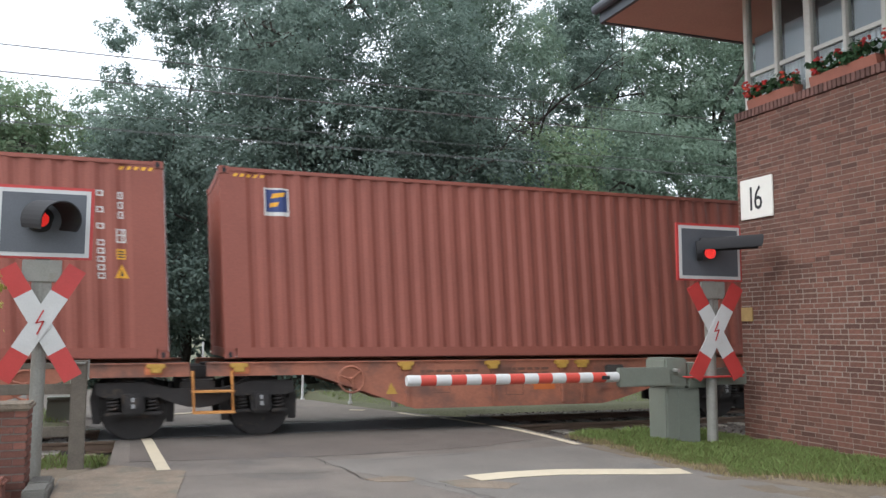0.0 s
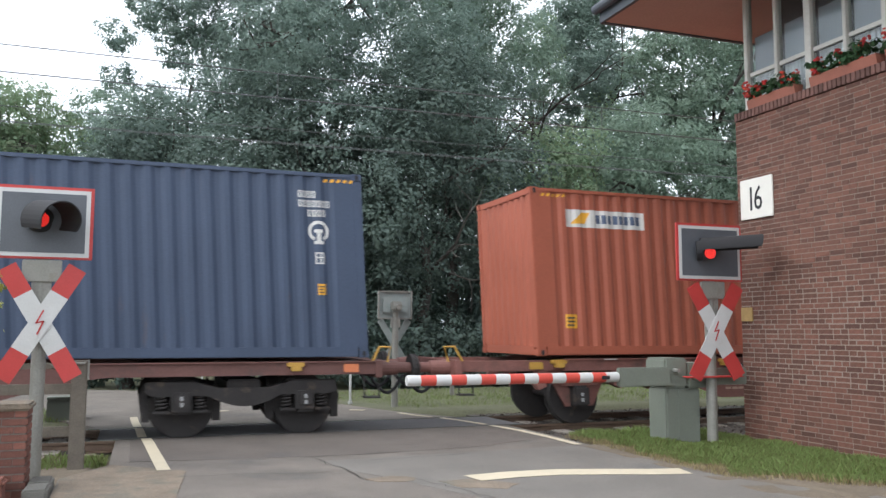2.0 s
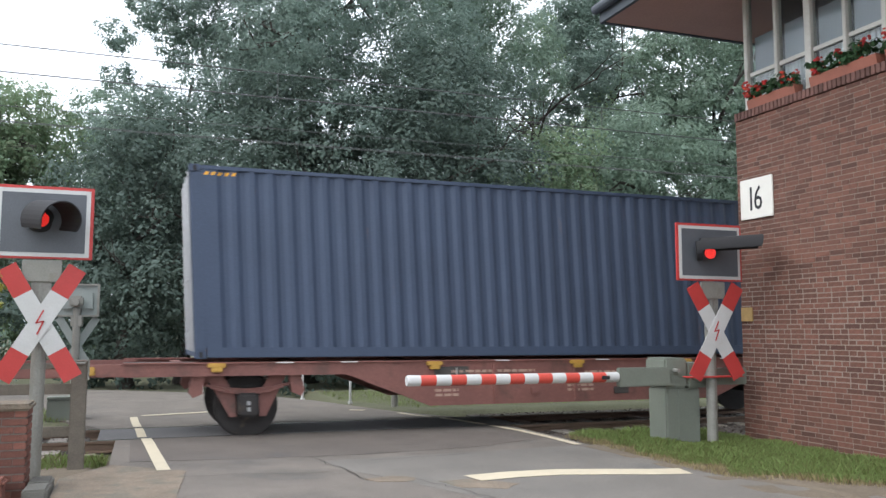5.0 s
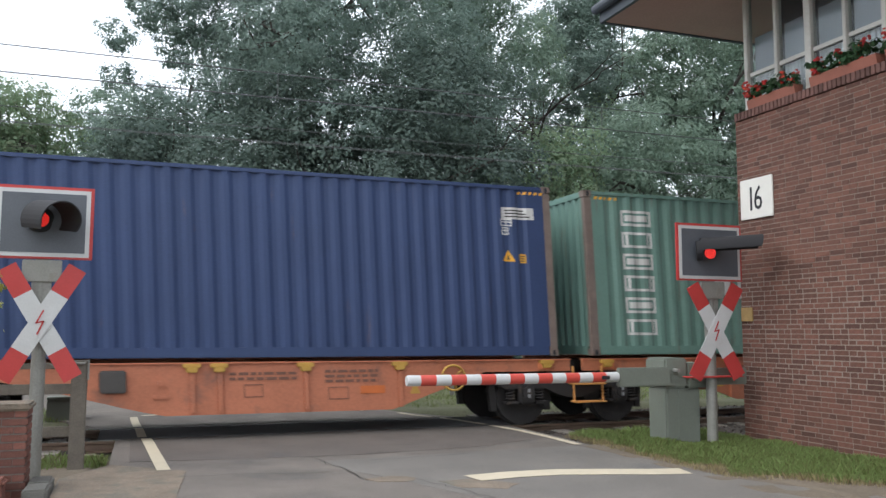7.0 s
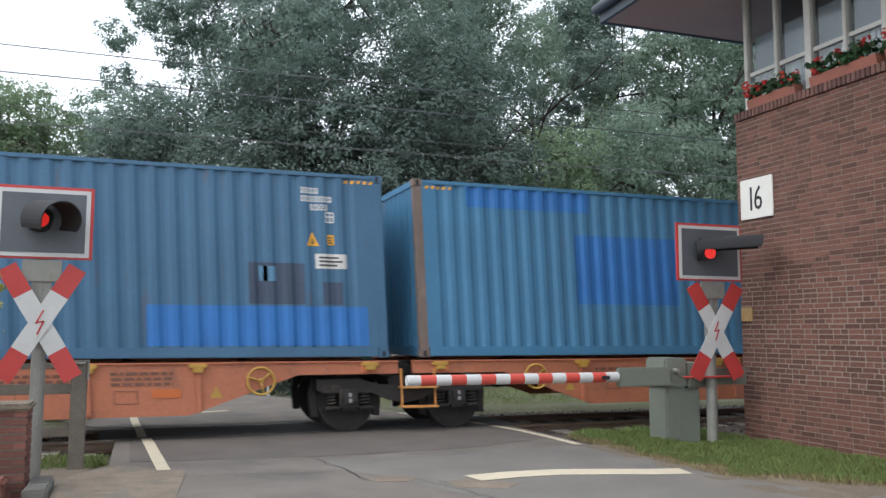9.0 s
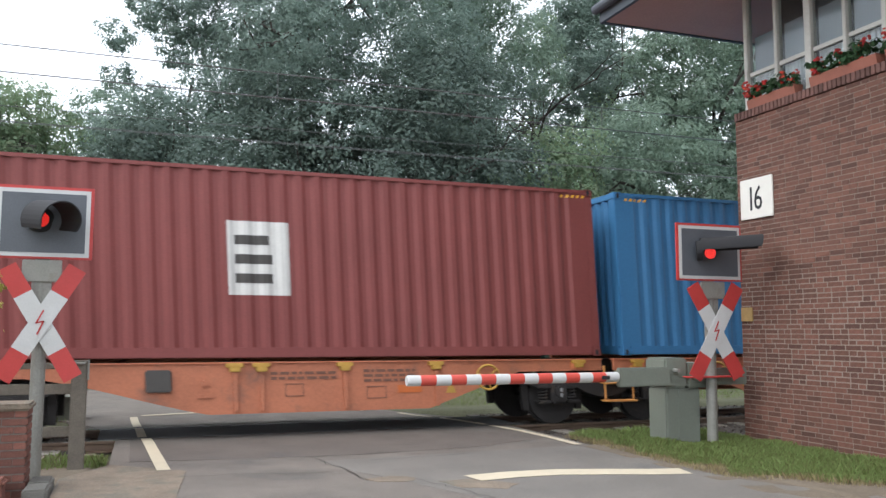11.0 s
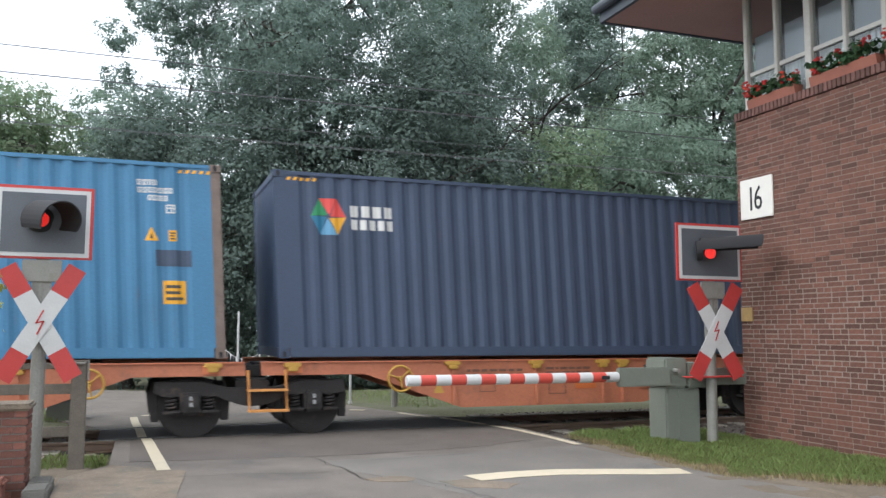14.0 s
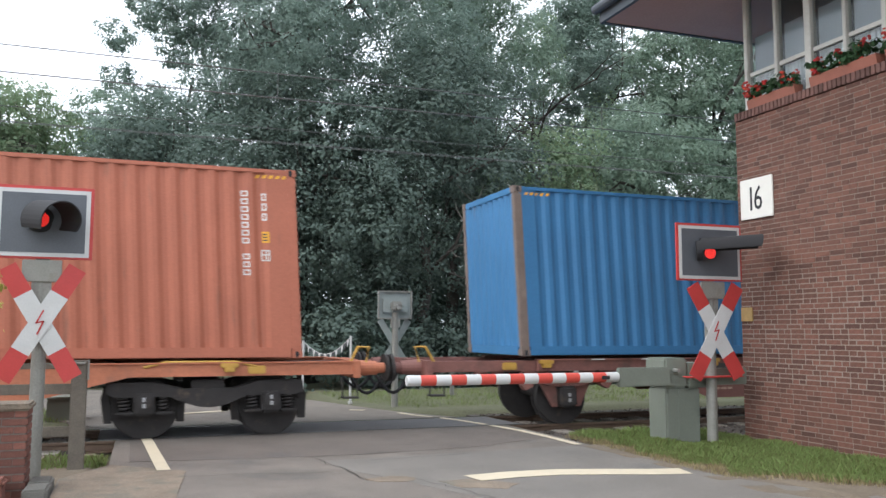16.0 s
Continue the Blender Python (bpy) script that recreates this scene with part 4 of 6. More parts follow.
def cross_and_light(x, y, turn, hood_turn, label, length=0.55, low=-0.12, half=0.505, board_at=(0.0, 0.0), cross_at=(0.0, 1.62), cross_size=1.0, hood_at=(-0.03, 2.80), hood_r=0.215, wrap=118):
    """A post with a lamp board above a crossbuck. board_at: the board's shift sideways and up; cross_at: the crossbuck's middle."""
    t = thing("crossing_signal", label, "crossing signal", "crossing signals", (x, y, 0), turn)
    bx, bz = board_at
    part("post", Solid().tube((0, 0.10, -0.05), (0, 0.10, 2.45), 0.075, sides=16), GALV, t)
    board = part("light_board", Solid().box(bx - half, bx + half, -0.005, 0.03, bz + 2.37, bz + 3.18, 0.006), RED, t, "dark board with a white and red border")
    part("white_border", Solid().box(bx - half + 0.035, bx + half - 0.035, -0.012, -0.005, bz + 2.395, bz + 3.145), WHITE, board)
    part("dark_face", Solid().box(bx - half + 0.08, bx + half - 0.08, -0.018, -0.012, bz + 2.44, bz + 3.10), BOARD, board)
    part("bracket", Solid().box(-0.20, 0.20, 0.0, 0.04, bz + 2.12, bz + 2.36, 0.006).box(-0.10, 0.10, 0.03, 0.06, 1.6, 2.2), GALV, t, "bare metal bracket plate")
    a = radians(hood_turn)
    d = Vector((math.sin(a), -math.cos(a), low)).normalized()
    q = d.to_track_quat("Z", "Y").to_matrix()
    up = q.inverted() @ Vector((0, 0, 1))
    base = math.atan2(up.y, up.x)
    hood = Solid()
    c0 = Vector((bx + hood_at[0], -0.06, bz + hood_at[1]))
    n = 18
    pts, faces = [], []
    for r in (hood_r, hood_r - 0.012):
        for i in range(n + 1):
            th = base + radians(-wrap + 2 * wrap * i / n)
            fall = length * (0.82 + 0.18 * max(0.0, math.cos((th - base) * 0.72)) ** 0.45)
            for k in (0.0, fall):
                pts.append(c0 + q @ Vector((r * math.cos(th), r * math.sin(th), k)))
    m = 2 * (n + 1)
    for i in range(n):
        faces += [(2 * i, 2 * i + 1, 2 * i + 3, 2 * i + 2), (m + 2 * i, m + 2 * i + 2, m + 2 * i + 3, m + 2 * i + 1), (2 * i + 1, m + 2 * i + 1, m + 2 * i + 3, 2 * i + 3)]
    part("hood", hood.poly(pts, faces), BLACK, board, "black lamp hood")
    part("lamp_housing", Solid().tube(c0 - d * 0.06, c0 + d * 0.02, 0.14, sides=20), BLACK, board)
    face = c0 + d * 0.03 + (Vector((0.0, -0.16, -0.05)) if hood_turn > 40 else Vector((0.0, -0.02, 0.0)))
    aim = (Vector((-0.25, -1.0, -0.05)) if hood_turn > 40 else d).normalized()
    lens = part("lamp", Solid().tube(face - aim * 0.03, face, 0.082, sides=20), LENS_RED, board, "lit red signal lamp")
    turn_to = aim.to_track_quat("Z", "Y").to_matrix()
    dots = Solid()
    for count, radius in ((1, 0.0), (6, 0.024), (12, 0.047), (18, 0.069)):
        for i in range(count):
            p = face + turn_to @ Vector((radius * math.cos(i * math.tau / count), radius * math.sin(i * math.tau / count), 0))
            dots.tube(p, p + aim * 0.006, 0.0075, 0.006, sides=6)
    tagged(part("led", dots, LED, lens, "glowing red light-emitting dots"), kind="stuff")
    cx, cz = cross_at
    size = cross_size
    for k, s in enumerate((-1, 1)):
        m = pose(cx, -0.045 - 0.012 * k, cz, 0, s * 30.5, 0)
        arm = part("cross_arm", Solid().box(-0.102 * size, 0.102 * size, -0.005, 0.005, -0.36 * size, 0.36 * size, m=m), WHITE, t, "white cross arm with red ends")
        for e in (-1, 1):
            lo, hi = sorted((e * 0.36 * size, e * 0.70 * size))
            part("red_end", Solid().box(-0.102 * size, 0.102 * size, -0.005, 0.005, lo, hi, m=m), RED, arm)
    arrow = Solid()
    for p0, p1 in (((0.03, 0.13), (-0.035, 0.0)), ((-0.035, 0.0), (0.035, 0.015)), ((0.035, 0.015), (-0.02, -0.12))):
        arrow.prism([(cx + u, cz + w) for u, w in stroke([p0, p1], 0.016)[0]], "y", -0.070, -0.065)
    part("lightning_symbol", arrow, RED, t, "red lightning arrow")
    return t


cross_and_light(-6.13, -3.94, 0, 28, "crossing signal with a lit red lamp above a red-and-white crossbuck", 0.56, cross_at=(0.01, 1.67))
right_signal = cross_and_light(2.512, -4.26, 0, 58, "crossing signal with a lit red lamp above a red-and-white crossbuck", 0.84, 0.05, 0.55, (-0.05, -0.065), (-0.01, 1.60), 1.06, (-0.19, 2.79), 0.175, 92)
part("flange", Solid().box(-0.44, 0.46, -0.03, 0.16, 0.955, 0.975, 0.006), RED, right_signal, "red metal tray on the post")

# ---- half barrier ----
gate = thing("level_crossing_barrier", "closed red-and-white half barrier on a grey-green drive cabinet", "barrier", at=(2.19, -3.75, 0))
part("cabinet", Solid().box(-0.30, 0.27, -0.22, 0.22, -0.2, 0.80, 0.02).box(-0.10, -0.085, -0.228, -0.22, -0.1, 0.78), GREEN_GREY, gate)
part("cabinet_top", Solid().box(-0.33, 0.05, -0.25, 0.25, 0.80, 1.22, 0.03).box(0.05, 0.42, -0.25, 0.20, 0.80, 1.15, 0.02), GREEN_GREY, gate)
part("arm_holder", Solid().box(-1.13, -0.30, -0.34, -0.26, 0.84, 1.10, 0.015), GREEN_GREY, gate)
part("counterweight_arm", Solid().box(0.35, 1.0, -0.34, -0.26, 0.84, 1.08, 0.015), GREEN_GREY, gate)
part("pivot", Solid().tube((0.16, -0.30, 0.97), (0.16, -0.25, 0.97), 0.07, sides=16).tube((0.16, -0.33, 0.97), (0.16, -0.30, 0.97), 0.03, sides=8), GREEN_GREY, gate)
part("arm_section", Solid().tube((-4.12, -0.30, 0.975), (-3.97, -0.30, 0.975), 0.068, sides=20), WHITE, gate)
for i in range(7):
    a = -3.97 + i * 0.405
    part("arm_section", Solid().tube((a, -0.30, 0.975), (a + 0.205, -0.30, 0.975), 0.0675, sides=20, cap=False), ORANGE_RED, gate)
    part("arm_section", Solid().tube((a + 0.205, -0.30, 0.975), (a + 0.405, -0.30, 0.975), 0.068, sides=20, cap=i == 6), WHITE, gate)
part("end_cap", Solid().tube((-4.145, -0.30, 0.975), (-4.12, -0.30, 0.975), 0.058, 0.070, sides=20), WHITE, gate)
part("lock_mark", Solid().box(-1.42, -1.30, -0.386, -0.380, 0.95, 1.0), BLACK, gate)
part("bolt_plate", Solid().tube((0.25, -0.36, 0.95), (0.25, -0.25, 0.95), 0.05, sides=10).tube((-0.18, -0.36, 1.05), (-0.18, -0.25, 1.05), 0.03, sides=10), GALV, gate)

# ---- things on the signal box ----
plate = thing("number_plate", "square white enamel railway plate with black figures on brick", "sign", at=(BX - 0.008, BY - 0.42, 3.525))
part("board", Solid().box(-0.025, 0.0, -0.335, 0.335, -0.295, 0.295, 0.006), SIGN_WHITE, plate)
for ch, off in (("1", 0.20), ("6", 0.055)):
    digit = Solid()
    for poly in lettering(ch, 0, -0.17, 0.50):
        digit.prism([(off - u * 0.80, w) for u, w in poly], "x", -0.030, -0.026)
    part("figure", digit, BLACK, plate, "black figure")
tag = thing("yellow_plate", "small square yellow plate on the brick corner", "sign", at=(BX - 0.012, BY - 0.14, 1.845))
part("board", Solid().box(-0.02, 0.0, -0.12, 0.12, -0.10, 0.10, 0.004), DULL_YELLOW, tag)

# ---- fence, pillar and kerb stones by the crossing ----
fence = thing("wooden_fence", "weathered grey wooden fence beside the track", "fence", at=(-5.73, -3.40, 0))
part("post", Solid().box(-0.085, 0.085, -0.08, 0.08, -0.12, 1.24, 0.01), WOOD_GREY, fence)
part("post", Solid().box(-2.3, -2.14, -0.08, 0.08, -0.12, 1.24, 0.01), WOOD_GREY, fence)
for z, h in ((1.14, 0.07), (0.85, 0.12), (0.36, 0.12)):
    part("rail", Solid().box(-3.4, 0.085, 0.082, 0.125, z, z + h, 0.008), WOOD_GREY, fence)
part("iron_strap", Solid().path([(-0.2, -0.1, 1.21), (0.05, -0.1, 1.21), (0.10, -0.1, 1.25), (0.10, -0.1, 1.02)], 0.012), GALV, fence)
pillar = thing("brick_pillar", "red brick gate pillar with a rough concrete cap", "pillar", at=(-6.34, -4.62, 0))
part("core", Solid().box(-0.222, 0.222, -0.222, 0.222, -0.14, 0.80), MORTAR_DARK, pillar)
part("cap", Solid().box(-0.26, 0.26, -0.26, 0.26, 0.80, 0.87, 0.02), PATH_CONCRETE, pillar, "rough concrete cap")
rb = random.Random(3)
pb = Solid().box(-0.115, 0.115, -0.006, 0.006, -0.031, 0.031, 0.004)
ph = Solid().box(-0.055, 0.055, -0.006, 0.006, -0.031, 0.031, 0.004)
brick_s, brick_h = pb.mesh("pillar_brick", PILLAR_BRICK), ph.mesh("pillar_brick", PILLAR_BRICK)
for r in range(11):
    z = -0.02 + 0.077 * r
    for face in range(4):
        m = pose(0, 0, 0, 0, 0, 90 * face)
        row = ((-0.115, brick_s), (0.125, brick_s)) if (r + face) % 2 else ((-0.175, brick_h), (0.0, brick_s), (0.175, brick_h))
        for x, me in row:
            b = new("brick", me)
            b.parent = pillar
            b.matrix_local = m @ pose(x, -0.226, z + 0.02)
low = thing("low_wall", "low red brick wall with a rounded brick coping", "wall", at=(-6.62, -5.05, 0))
part("body", Solid().box(-1.2, 0.36, -0.12, 0.12, -0.14, 0.12, 0.01), PILLAR_BRICK, low)
part("coping", Solid().box(-1.2, 0.38, -0.15, 0.15, 0.12, 0.20, 0.03), PILLAR_BRICK, low)
for x, y, l in ((-5.98, -4.62, 0.24), (-5.98, -5.05, 0.24)):
    k = thing("kerb_stone", "dark weathered concrete kerb stone", "kerb", "kerb stones", (x, y, 0))
    part("stone", Solid().box(-0.11, 0.11, -0.2, 0.2, -0.14, 0.10, 0.02), KERB, k)

# ---- far side of the crossing ----
far_sig = thing("far_crossing_signal", "grey back of a crossing signal beyond the track", "crossing signal", at=(0.10, 3.25, 0))
part("post", Solid().tube((0, 0, -0.14), (0, 0, 2.0), 0.07, sides=14), GALV, far_sig)
part("base_flange", Solid().box(-0.2, 0.2, -0.12, 0.12, -0.1, -0.04, 0.01), GALV, far_sig)
brd = part("board", Solid().box(-0.38, 0.38, 0.03, 0.07, 1.84, 2.45, 0.01), FAR_GREY, far_sig)
part("frame", Solid().box(-0.28, 0.28, -0.02, 0.03, 1.98, 2.28, 0.012), FAR_GREY, brd)
part("housing", Solid().box(-0.12, 0.12, -0.14, -0.02, 2.02, 2.22, 0.03).tube((0.02, -0.20, 2.10), (0.02, -0.14, 2.10), 0.06, sides=12), GALV, brd)
for x0, x1, z0, z1 in ((-0.38, 0.38, 1.84, 1.87), (-0.38, 0.38, 2.42, 2.45), (-0.38, -0.35, 1.87, 2.42), (0.35, 0.38, 1.87, 2.42)):
    part("rim", Solid().box(x0, x1, -0.01, 0.03, z0, z1), GALV, brd)
part("bracket", Solid().box(-0.1, 0.1, -0.06, 0.05, 1.66, 1.86, 0.01), GALV, far_sig)
for s in (-1, 1):
    part("cross_arm", Solid().box(-0.07, 0.07, -0.01, 0.01, -0.62, 0.62, m=pose(0, 0.06 + 0.03 * s, 1.30, 0, s * 32, 0)), FAR_GREY, far_sig)
part("stay", Solid().path([(0.0, -0.05, 1.0), (-0.16, -0.05, 0.86), (-0.22, -0.05, 0.62)], 0.015), GALV, far_sig)

def signal_back(src, x, y, turn):
    m = copy_thing(src, pose(x, y, 0, 0, 0, turn))
    return m


signal_back(far_sig, -6.15, 2.9, -12)
box = thing("drive_cabinet", "grey-green barrier drive cabinet beyond the track", "cabinet", at=(-6.25, 2.6, 0))
part("body", Solid().box(-0.30, 0.30, -0.2, 0.2, -0.2, 0.36, 0.02), GREEN_GREY, box)
part("lid", Solid().box(-0.32, 0.32, -0.22, 0.22, 0.36, 0.41, 0.02), GREEN_GREY, box)

posts_at = [(-0.57, 4.45, 1.50), (-1.40, 5.71, 1.38), (-1.98, 7.18, 1.25), (-2.62, 8.19, 2.1), (-3.4, 9.3, 1.3)]
for x, y, h in posts_at:
    p = thing("fence_post", "thin white post beside the far road", "post", "white posts by the road", (x, y, -0.02))
    part("shaft", Solid().tube((0, 0, -0.1), (0, 0, h), 0.028, sides=8), WHITE, p)
    part("foot", Solid().tube((0, 0, 0.0), (0, 0, 0.05), 0.05, sides=8), WHITE, p)
for (x0, y0, h0), (x1, y1, h1) in zip(posts_at[:3], posts_at[1:3] + [(-3.0, 8.9, 1.25)]):
    line = thing("bunting", "sagging line of small white pennants between posts", "bunting", "bunting lines", (x0, y0, 0))
    n = 17
    pts = [Vector(((x1 - x0) * i / n, (y1 - y0) * i / n, h0 - 0.04 + (h1 - h0) * i / n - 0.34 * math.sin(math.pi * i / n))) for i in range(n + 1)]
    part("cord", Solid().path(pts, 0.008, 5), WHITE, line)
    d = (pts[-1] - pts[0]).normalized()
    for i in range(1, n):
        p = pts[i]
        part("pennant", Solid().prism([(-0.035, 0.0), (0.035, 0.0), (0.012, -0.17)], "y", -0.003, 0.003, Matrix.Translation(p) @ pose(0, 0, 0, 0, 0, math.degrees(math.atan2(d.y, d.x)))), WHITE if i % 2 else BLACK_WHITE, line)
for x, y in ((2.35, 5.77), (5.2, 4.6)):
    p = thing("marker_post", "short pale post in the far grass", "post", "short marker posts", (x, y, -0.04))
    part("shaft", Solid().box(-0.05, 0.05, -0.04, 0.04, -0.1, 0.62, 0.01), GALV, p)
    part("cap", Solid().box(-0.055, 0.055, -0.045, 0.045, 0.62, 0.66, 0.01), WHITE, p)

# ---- overhead wires ----
def wire(name, y, z0, sag, label, r=0.007, x0=-70.0, x1=70.0):
    s = Solid()
    n = 40
    s.path([(x0 + (x1 - x0) * i / n, y, z0 + sag * ((2 * i / n - 1) ** 2)) for i in range(n + 1)], r, 5)
    w = thing(name, label, "wire", "overhead wires", (0, 0, 0))
    part("conductor", s, WIRE, w)
    return w


for x in (-70.0, 70.0):
    mast = thing("catenary_mast", "grey steel mast carrying the overhead wires", "mast", "masts", (x, 7.2, 0))
    part("pole", Solid().box(-0.15, 0.15, -0.15, 0.15, -0.2, 8.2, 0.01), GALV, mast)
    for z in (5.53, 5.96, 6.88, 6.95):
        part("arm", Solid().tube((0, 0, z), (0, -7.3 if z in (5.53, 6.95) else -3.3, z), 0.03, sides=8), GALV, mast)
contact = wire("contact_wire", 0.0, 5.53, 0.0, "thin contact wire above the track", 0.011)
cat = wire("messenger_wire", 0.0, 5.95, 1.0, "thin sagging carrier wire above the track", 0.010)
for x in (-9.3, -3.0, 3.3, 9.6, -15.6):
    part("dropper", Solid().tube((x, 0, 5.53), (x, 0, 5.95 + (x / 70.0) ** 2), 0.006, sides=5), WIRE, contact)
wire("contact_wire", 4.0, 5.66, 0.3, "thin wire beyond the track")
wire("messenger_wire", 4.0, 5.95, 1.0, "thin sagging wire beyond the track")
wire("feeder_wire", 6.0, 6.08, 0.8, "thin wire beyond the track")

# ---- bricks of the signal box: stretcher courses alternating with mixed courses ----
rb = random.Random(11)
COURSE = 0.0675
stretcher = Solid().box(-0.012, 0.012, -0.1165, 0.1165, -0.0275, 0.0275, 0.004).mesh("brick", BRICK)
header = Solid().box(-0.012, 0.012, -0.054, 0.054, -0.0275, 0.0275, 0.004).mesh("brick", BRICK)
bat = Solid().box(-0.012, 0.012, -0.085, 0.085, -0.0275, 0.0275, 0.004).mesh("brick", BRICK)
rest = Solid()
made = 0
for r in range(-1, 70):
    z = 0.045 + r * COURSE
    y = 0.0
    seq = 0
    while y > -4.6:
        if r % 2 == 0:
            w, me = ((0.172, bat) if seq == 0 and r % 4 == 0 else (0.235, stretcher))
        else:
            w, me = ((0.11, header) if (seq + r // 2) % 3 != 2 else (0.235, stretcher))
        seq += 1
        cy = y - w / 2
        y -= w + 0.0135
        dx, dz = rb.uniform(-0.0015, 0.0015), rb.uniform(-0.002, 0.002)
        if 0.9 < z < 2.75 and -2.75 < cy and made < 300:
            b = new("brick", me)
            b.parent = wall
            b.location = (0.006 + dx, cy, z + dz)
            made += 1
        else:
            rest.box(-0.006 + dx, 0.02 + dx, cy - w / 2, cy + w / 2, z - 0.0275 + dz, z + 0.0275 + dz)
tagged(part("brickwork", rest, BRICK_REST, wall, "red brick courses"), kind="stuff")
sol = Solid().box(-0.02, 0.12, -0.033, 0.033, -0.06, 0.06, 0.006).mesh("soldier_brick", SOLDIER)
for i in range(56):
    b = new("coping_brick", sol)
    b.parent = house
    b.location = (-0.012, -0.035 - i * 0.0765, 4.80)
    b.rotation_euler = (radians(rb.uniform(-2, 2)), 0, 0)

# ---- trees and plants ----
LEAF = {
    "oak": leafy("oak_leaves", (0.195, 0.262, 0.222), 0.02, 0.16, 0.55),
    "lime": leafy("lime_leaves", (0.205, 0.280, 0.212), 0.025, 0.16, 0.55),
    "light": leafy("light_leaves", (0.225, 0.300, 0.185), 0.03, 0.16, 0.55),
    "dark": leafy("dark_leaves", (0.120, 0.165, 0.138), 0.02, 0.18, 0.5),
    "yellow": leafy("yellow_green_leaves", (0.40, 0.38, 0.08), 0.03, 0.35),
    "geranium": leafy("geranium_leaves", (0.035, 0.085, 0.03), 0.02, 0.4),
    "flower": leafy("geranium_flowers", (0.62, 0.05, 0.04), 0.015, 0.3),
    "grass": leafy("grass_blades", (0.185, 0.235, 0.075), 0.03, 0.45),
    "dry": leafy("dry_grass_blades", (0.30, 0.24, 0.13), 0.02, 0.35),
}
BARK = material("bark", (0.060, 0.052, 0.045), 0.95, vary=0.3, scale=6, fine=40, bump=0.8, bump_scale=20)


def unit(a):
    return a / np.maximum(np.linalg.norm(a, axis=1), 1e-9)[:, None]


def leaf_cloud(rng, lobes, clumps, leaves, size, clump=0.5):
    """Leaves in clumps over ellipsoid lobes. lobes: rows (x, y, z, rx, ry, rz); clumps for each square metre; leaves in each clump."""
    centres, outward = [], []
    for x, y, z, a, b, c in lobes:
        n = max(6, int(clumps * 12.6 * ((a * b) ** 1.6 / 3 + (a * c) ** 1.6 / 3 + (b * c) ** 1.6 / 3) ** (1 / 1.6)))
        d = unit(rng.normal(size=(n, 3)))
        r = 0.45 + 0.6 * rng.random(n) ** 0.5
        centres.append(d * r[:, None] * np.array([a, b, c]) + np.array([x, y, z]))
        outward.append(d)
    centre, out = np.concatenate(centres), np.concatenate(outward)
    rad = clump * (0.6 + 0.8 * rng.random(len(centre)))
    d = unit(rng.normal(size=(len(centre) * leaves, 3)))
    rr = np.repeat(rad, leaves) * (0.35 + 0.65 * rng.random(len(d)))
    p = np.repeat(centre, leaves, axis=0) + d * rr[:, None] * np.array([1.0, 1.0, 0.75])
    nrm = unit(d * 0.7 + np.repeat(out, leaves, axis=0) * 0.5 + np.array([0, 0, 0.45]) + rng.normal(size=d.shape) * 0.12)
    u = unit(np.cross(nrm, rng.normal(size=d.shape)))
    w = np.cross(nrm, u)
    s = size * (0.6 + 0.8 * rng.random(len(p)))[:, None]
    return np.stack([p - u * s, p + w * s * 0.6 - nrm * s * 0.2, p + u * s, p - w * s * 0.6 - nrm * s * 0.2], axis=1).reshape(-1, 3)


def leaf_object(name, v, mat, parent=None):
    n = len(v) // 4
    me = bpy.data.meshes.new(name)
    me.vertices.add(4 * n)
    me.vertices.foreach_set("co", v.astype(np.float32).ravel())
    me.loops.add(4 * n)
    me.loops.foreach_set("vertex_index", np.arange(4 * n, dtype=np.int32))
    me.polygons.add(n)
    me.polygons.foreach_set("loop_start", np.arange(0, 4 * n, 4, dtype=np.int32))
    me.materials.append(mat)
    me.update(calc_edges=True)
    ob = new(name, me)
    if parent:
        ob.parent = parent
    return ob


def limb(s, rng, a, direction, length, r, depth):
    pts = [Vector(a)]
    d = Vector(direction).normalized()
    for i in range(4):
        d = (d + Vector(rng.normal(size=3)) * 0.16 + Vector((0, 0, 0.05))).normalized()
        pts.append(pts[-1] + d * length / 4)
    for i in range(4):
        s.tube(pts[i], pts[i + 1], r * (1 - 0.15 * i), r * (1 - 0.15 * (i + 1)), 6, cap=False)
    if depth:
        for j in range(3):
            q = (d + Vector(rng.normal(size=3)) * 0.75).normalized()
            limb(s, rng, pts[2 + j % 3], q, length * 0.62, r * 0.45, depth - 1)


def tree(x, y, height, label, seed, leaf, lobes, clumps, leaves, size, trunk_r=0.25, limbs=6, clump=0.5, reach=0.24, base=-0.20):
    rng = np.random.default_rng(seed)
    t = thing("tree", label, "tree", "trees behind the railway", (x, y, base))
    s = Solid()
    pts = [Vector((0.15 * math.sin(i * 1.7 + seed), 0.12 * math.sin(i + seed), height * 0.75 * i / 8)) for i in range(9)]
    for i in range(8):
        s.tube(pts[i], pts[i + 1], trunk_r * (1 - 0.1 * i) * (1.25 if i == 0 else 1), trunk_r * (1 - 0.1 * (i + 1)), 10, cap=False)
    for j in range(limbs):
        a = j * 2.4 + seed
        limb(s, rng, pts[3 + j * 5 // max(limbs, 1)], (math.cos(a), math.sin(a), 0.6), height * reach, trunk_r * 0.40, 2)
    part("trunk", s, BARK, t, smooth=True)
    leaf_object("crown", leaf_cloud(rng, lobes, clumps, leaves, size, clump), leaf, t)
    return t


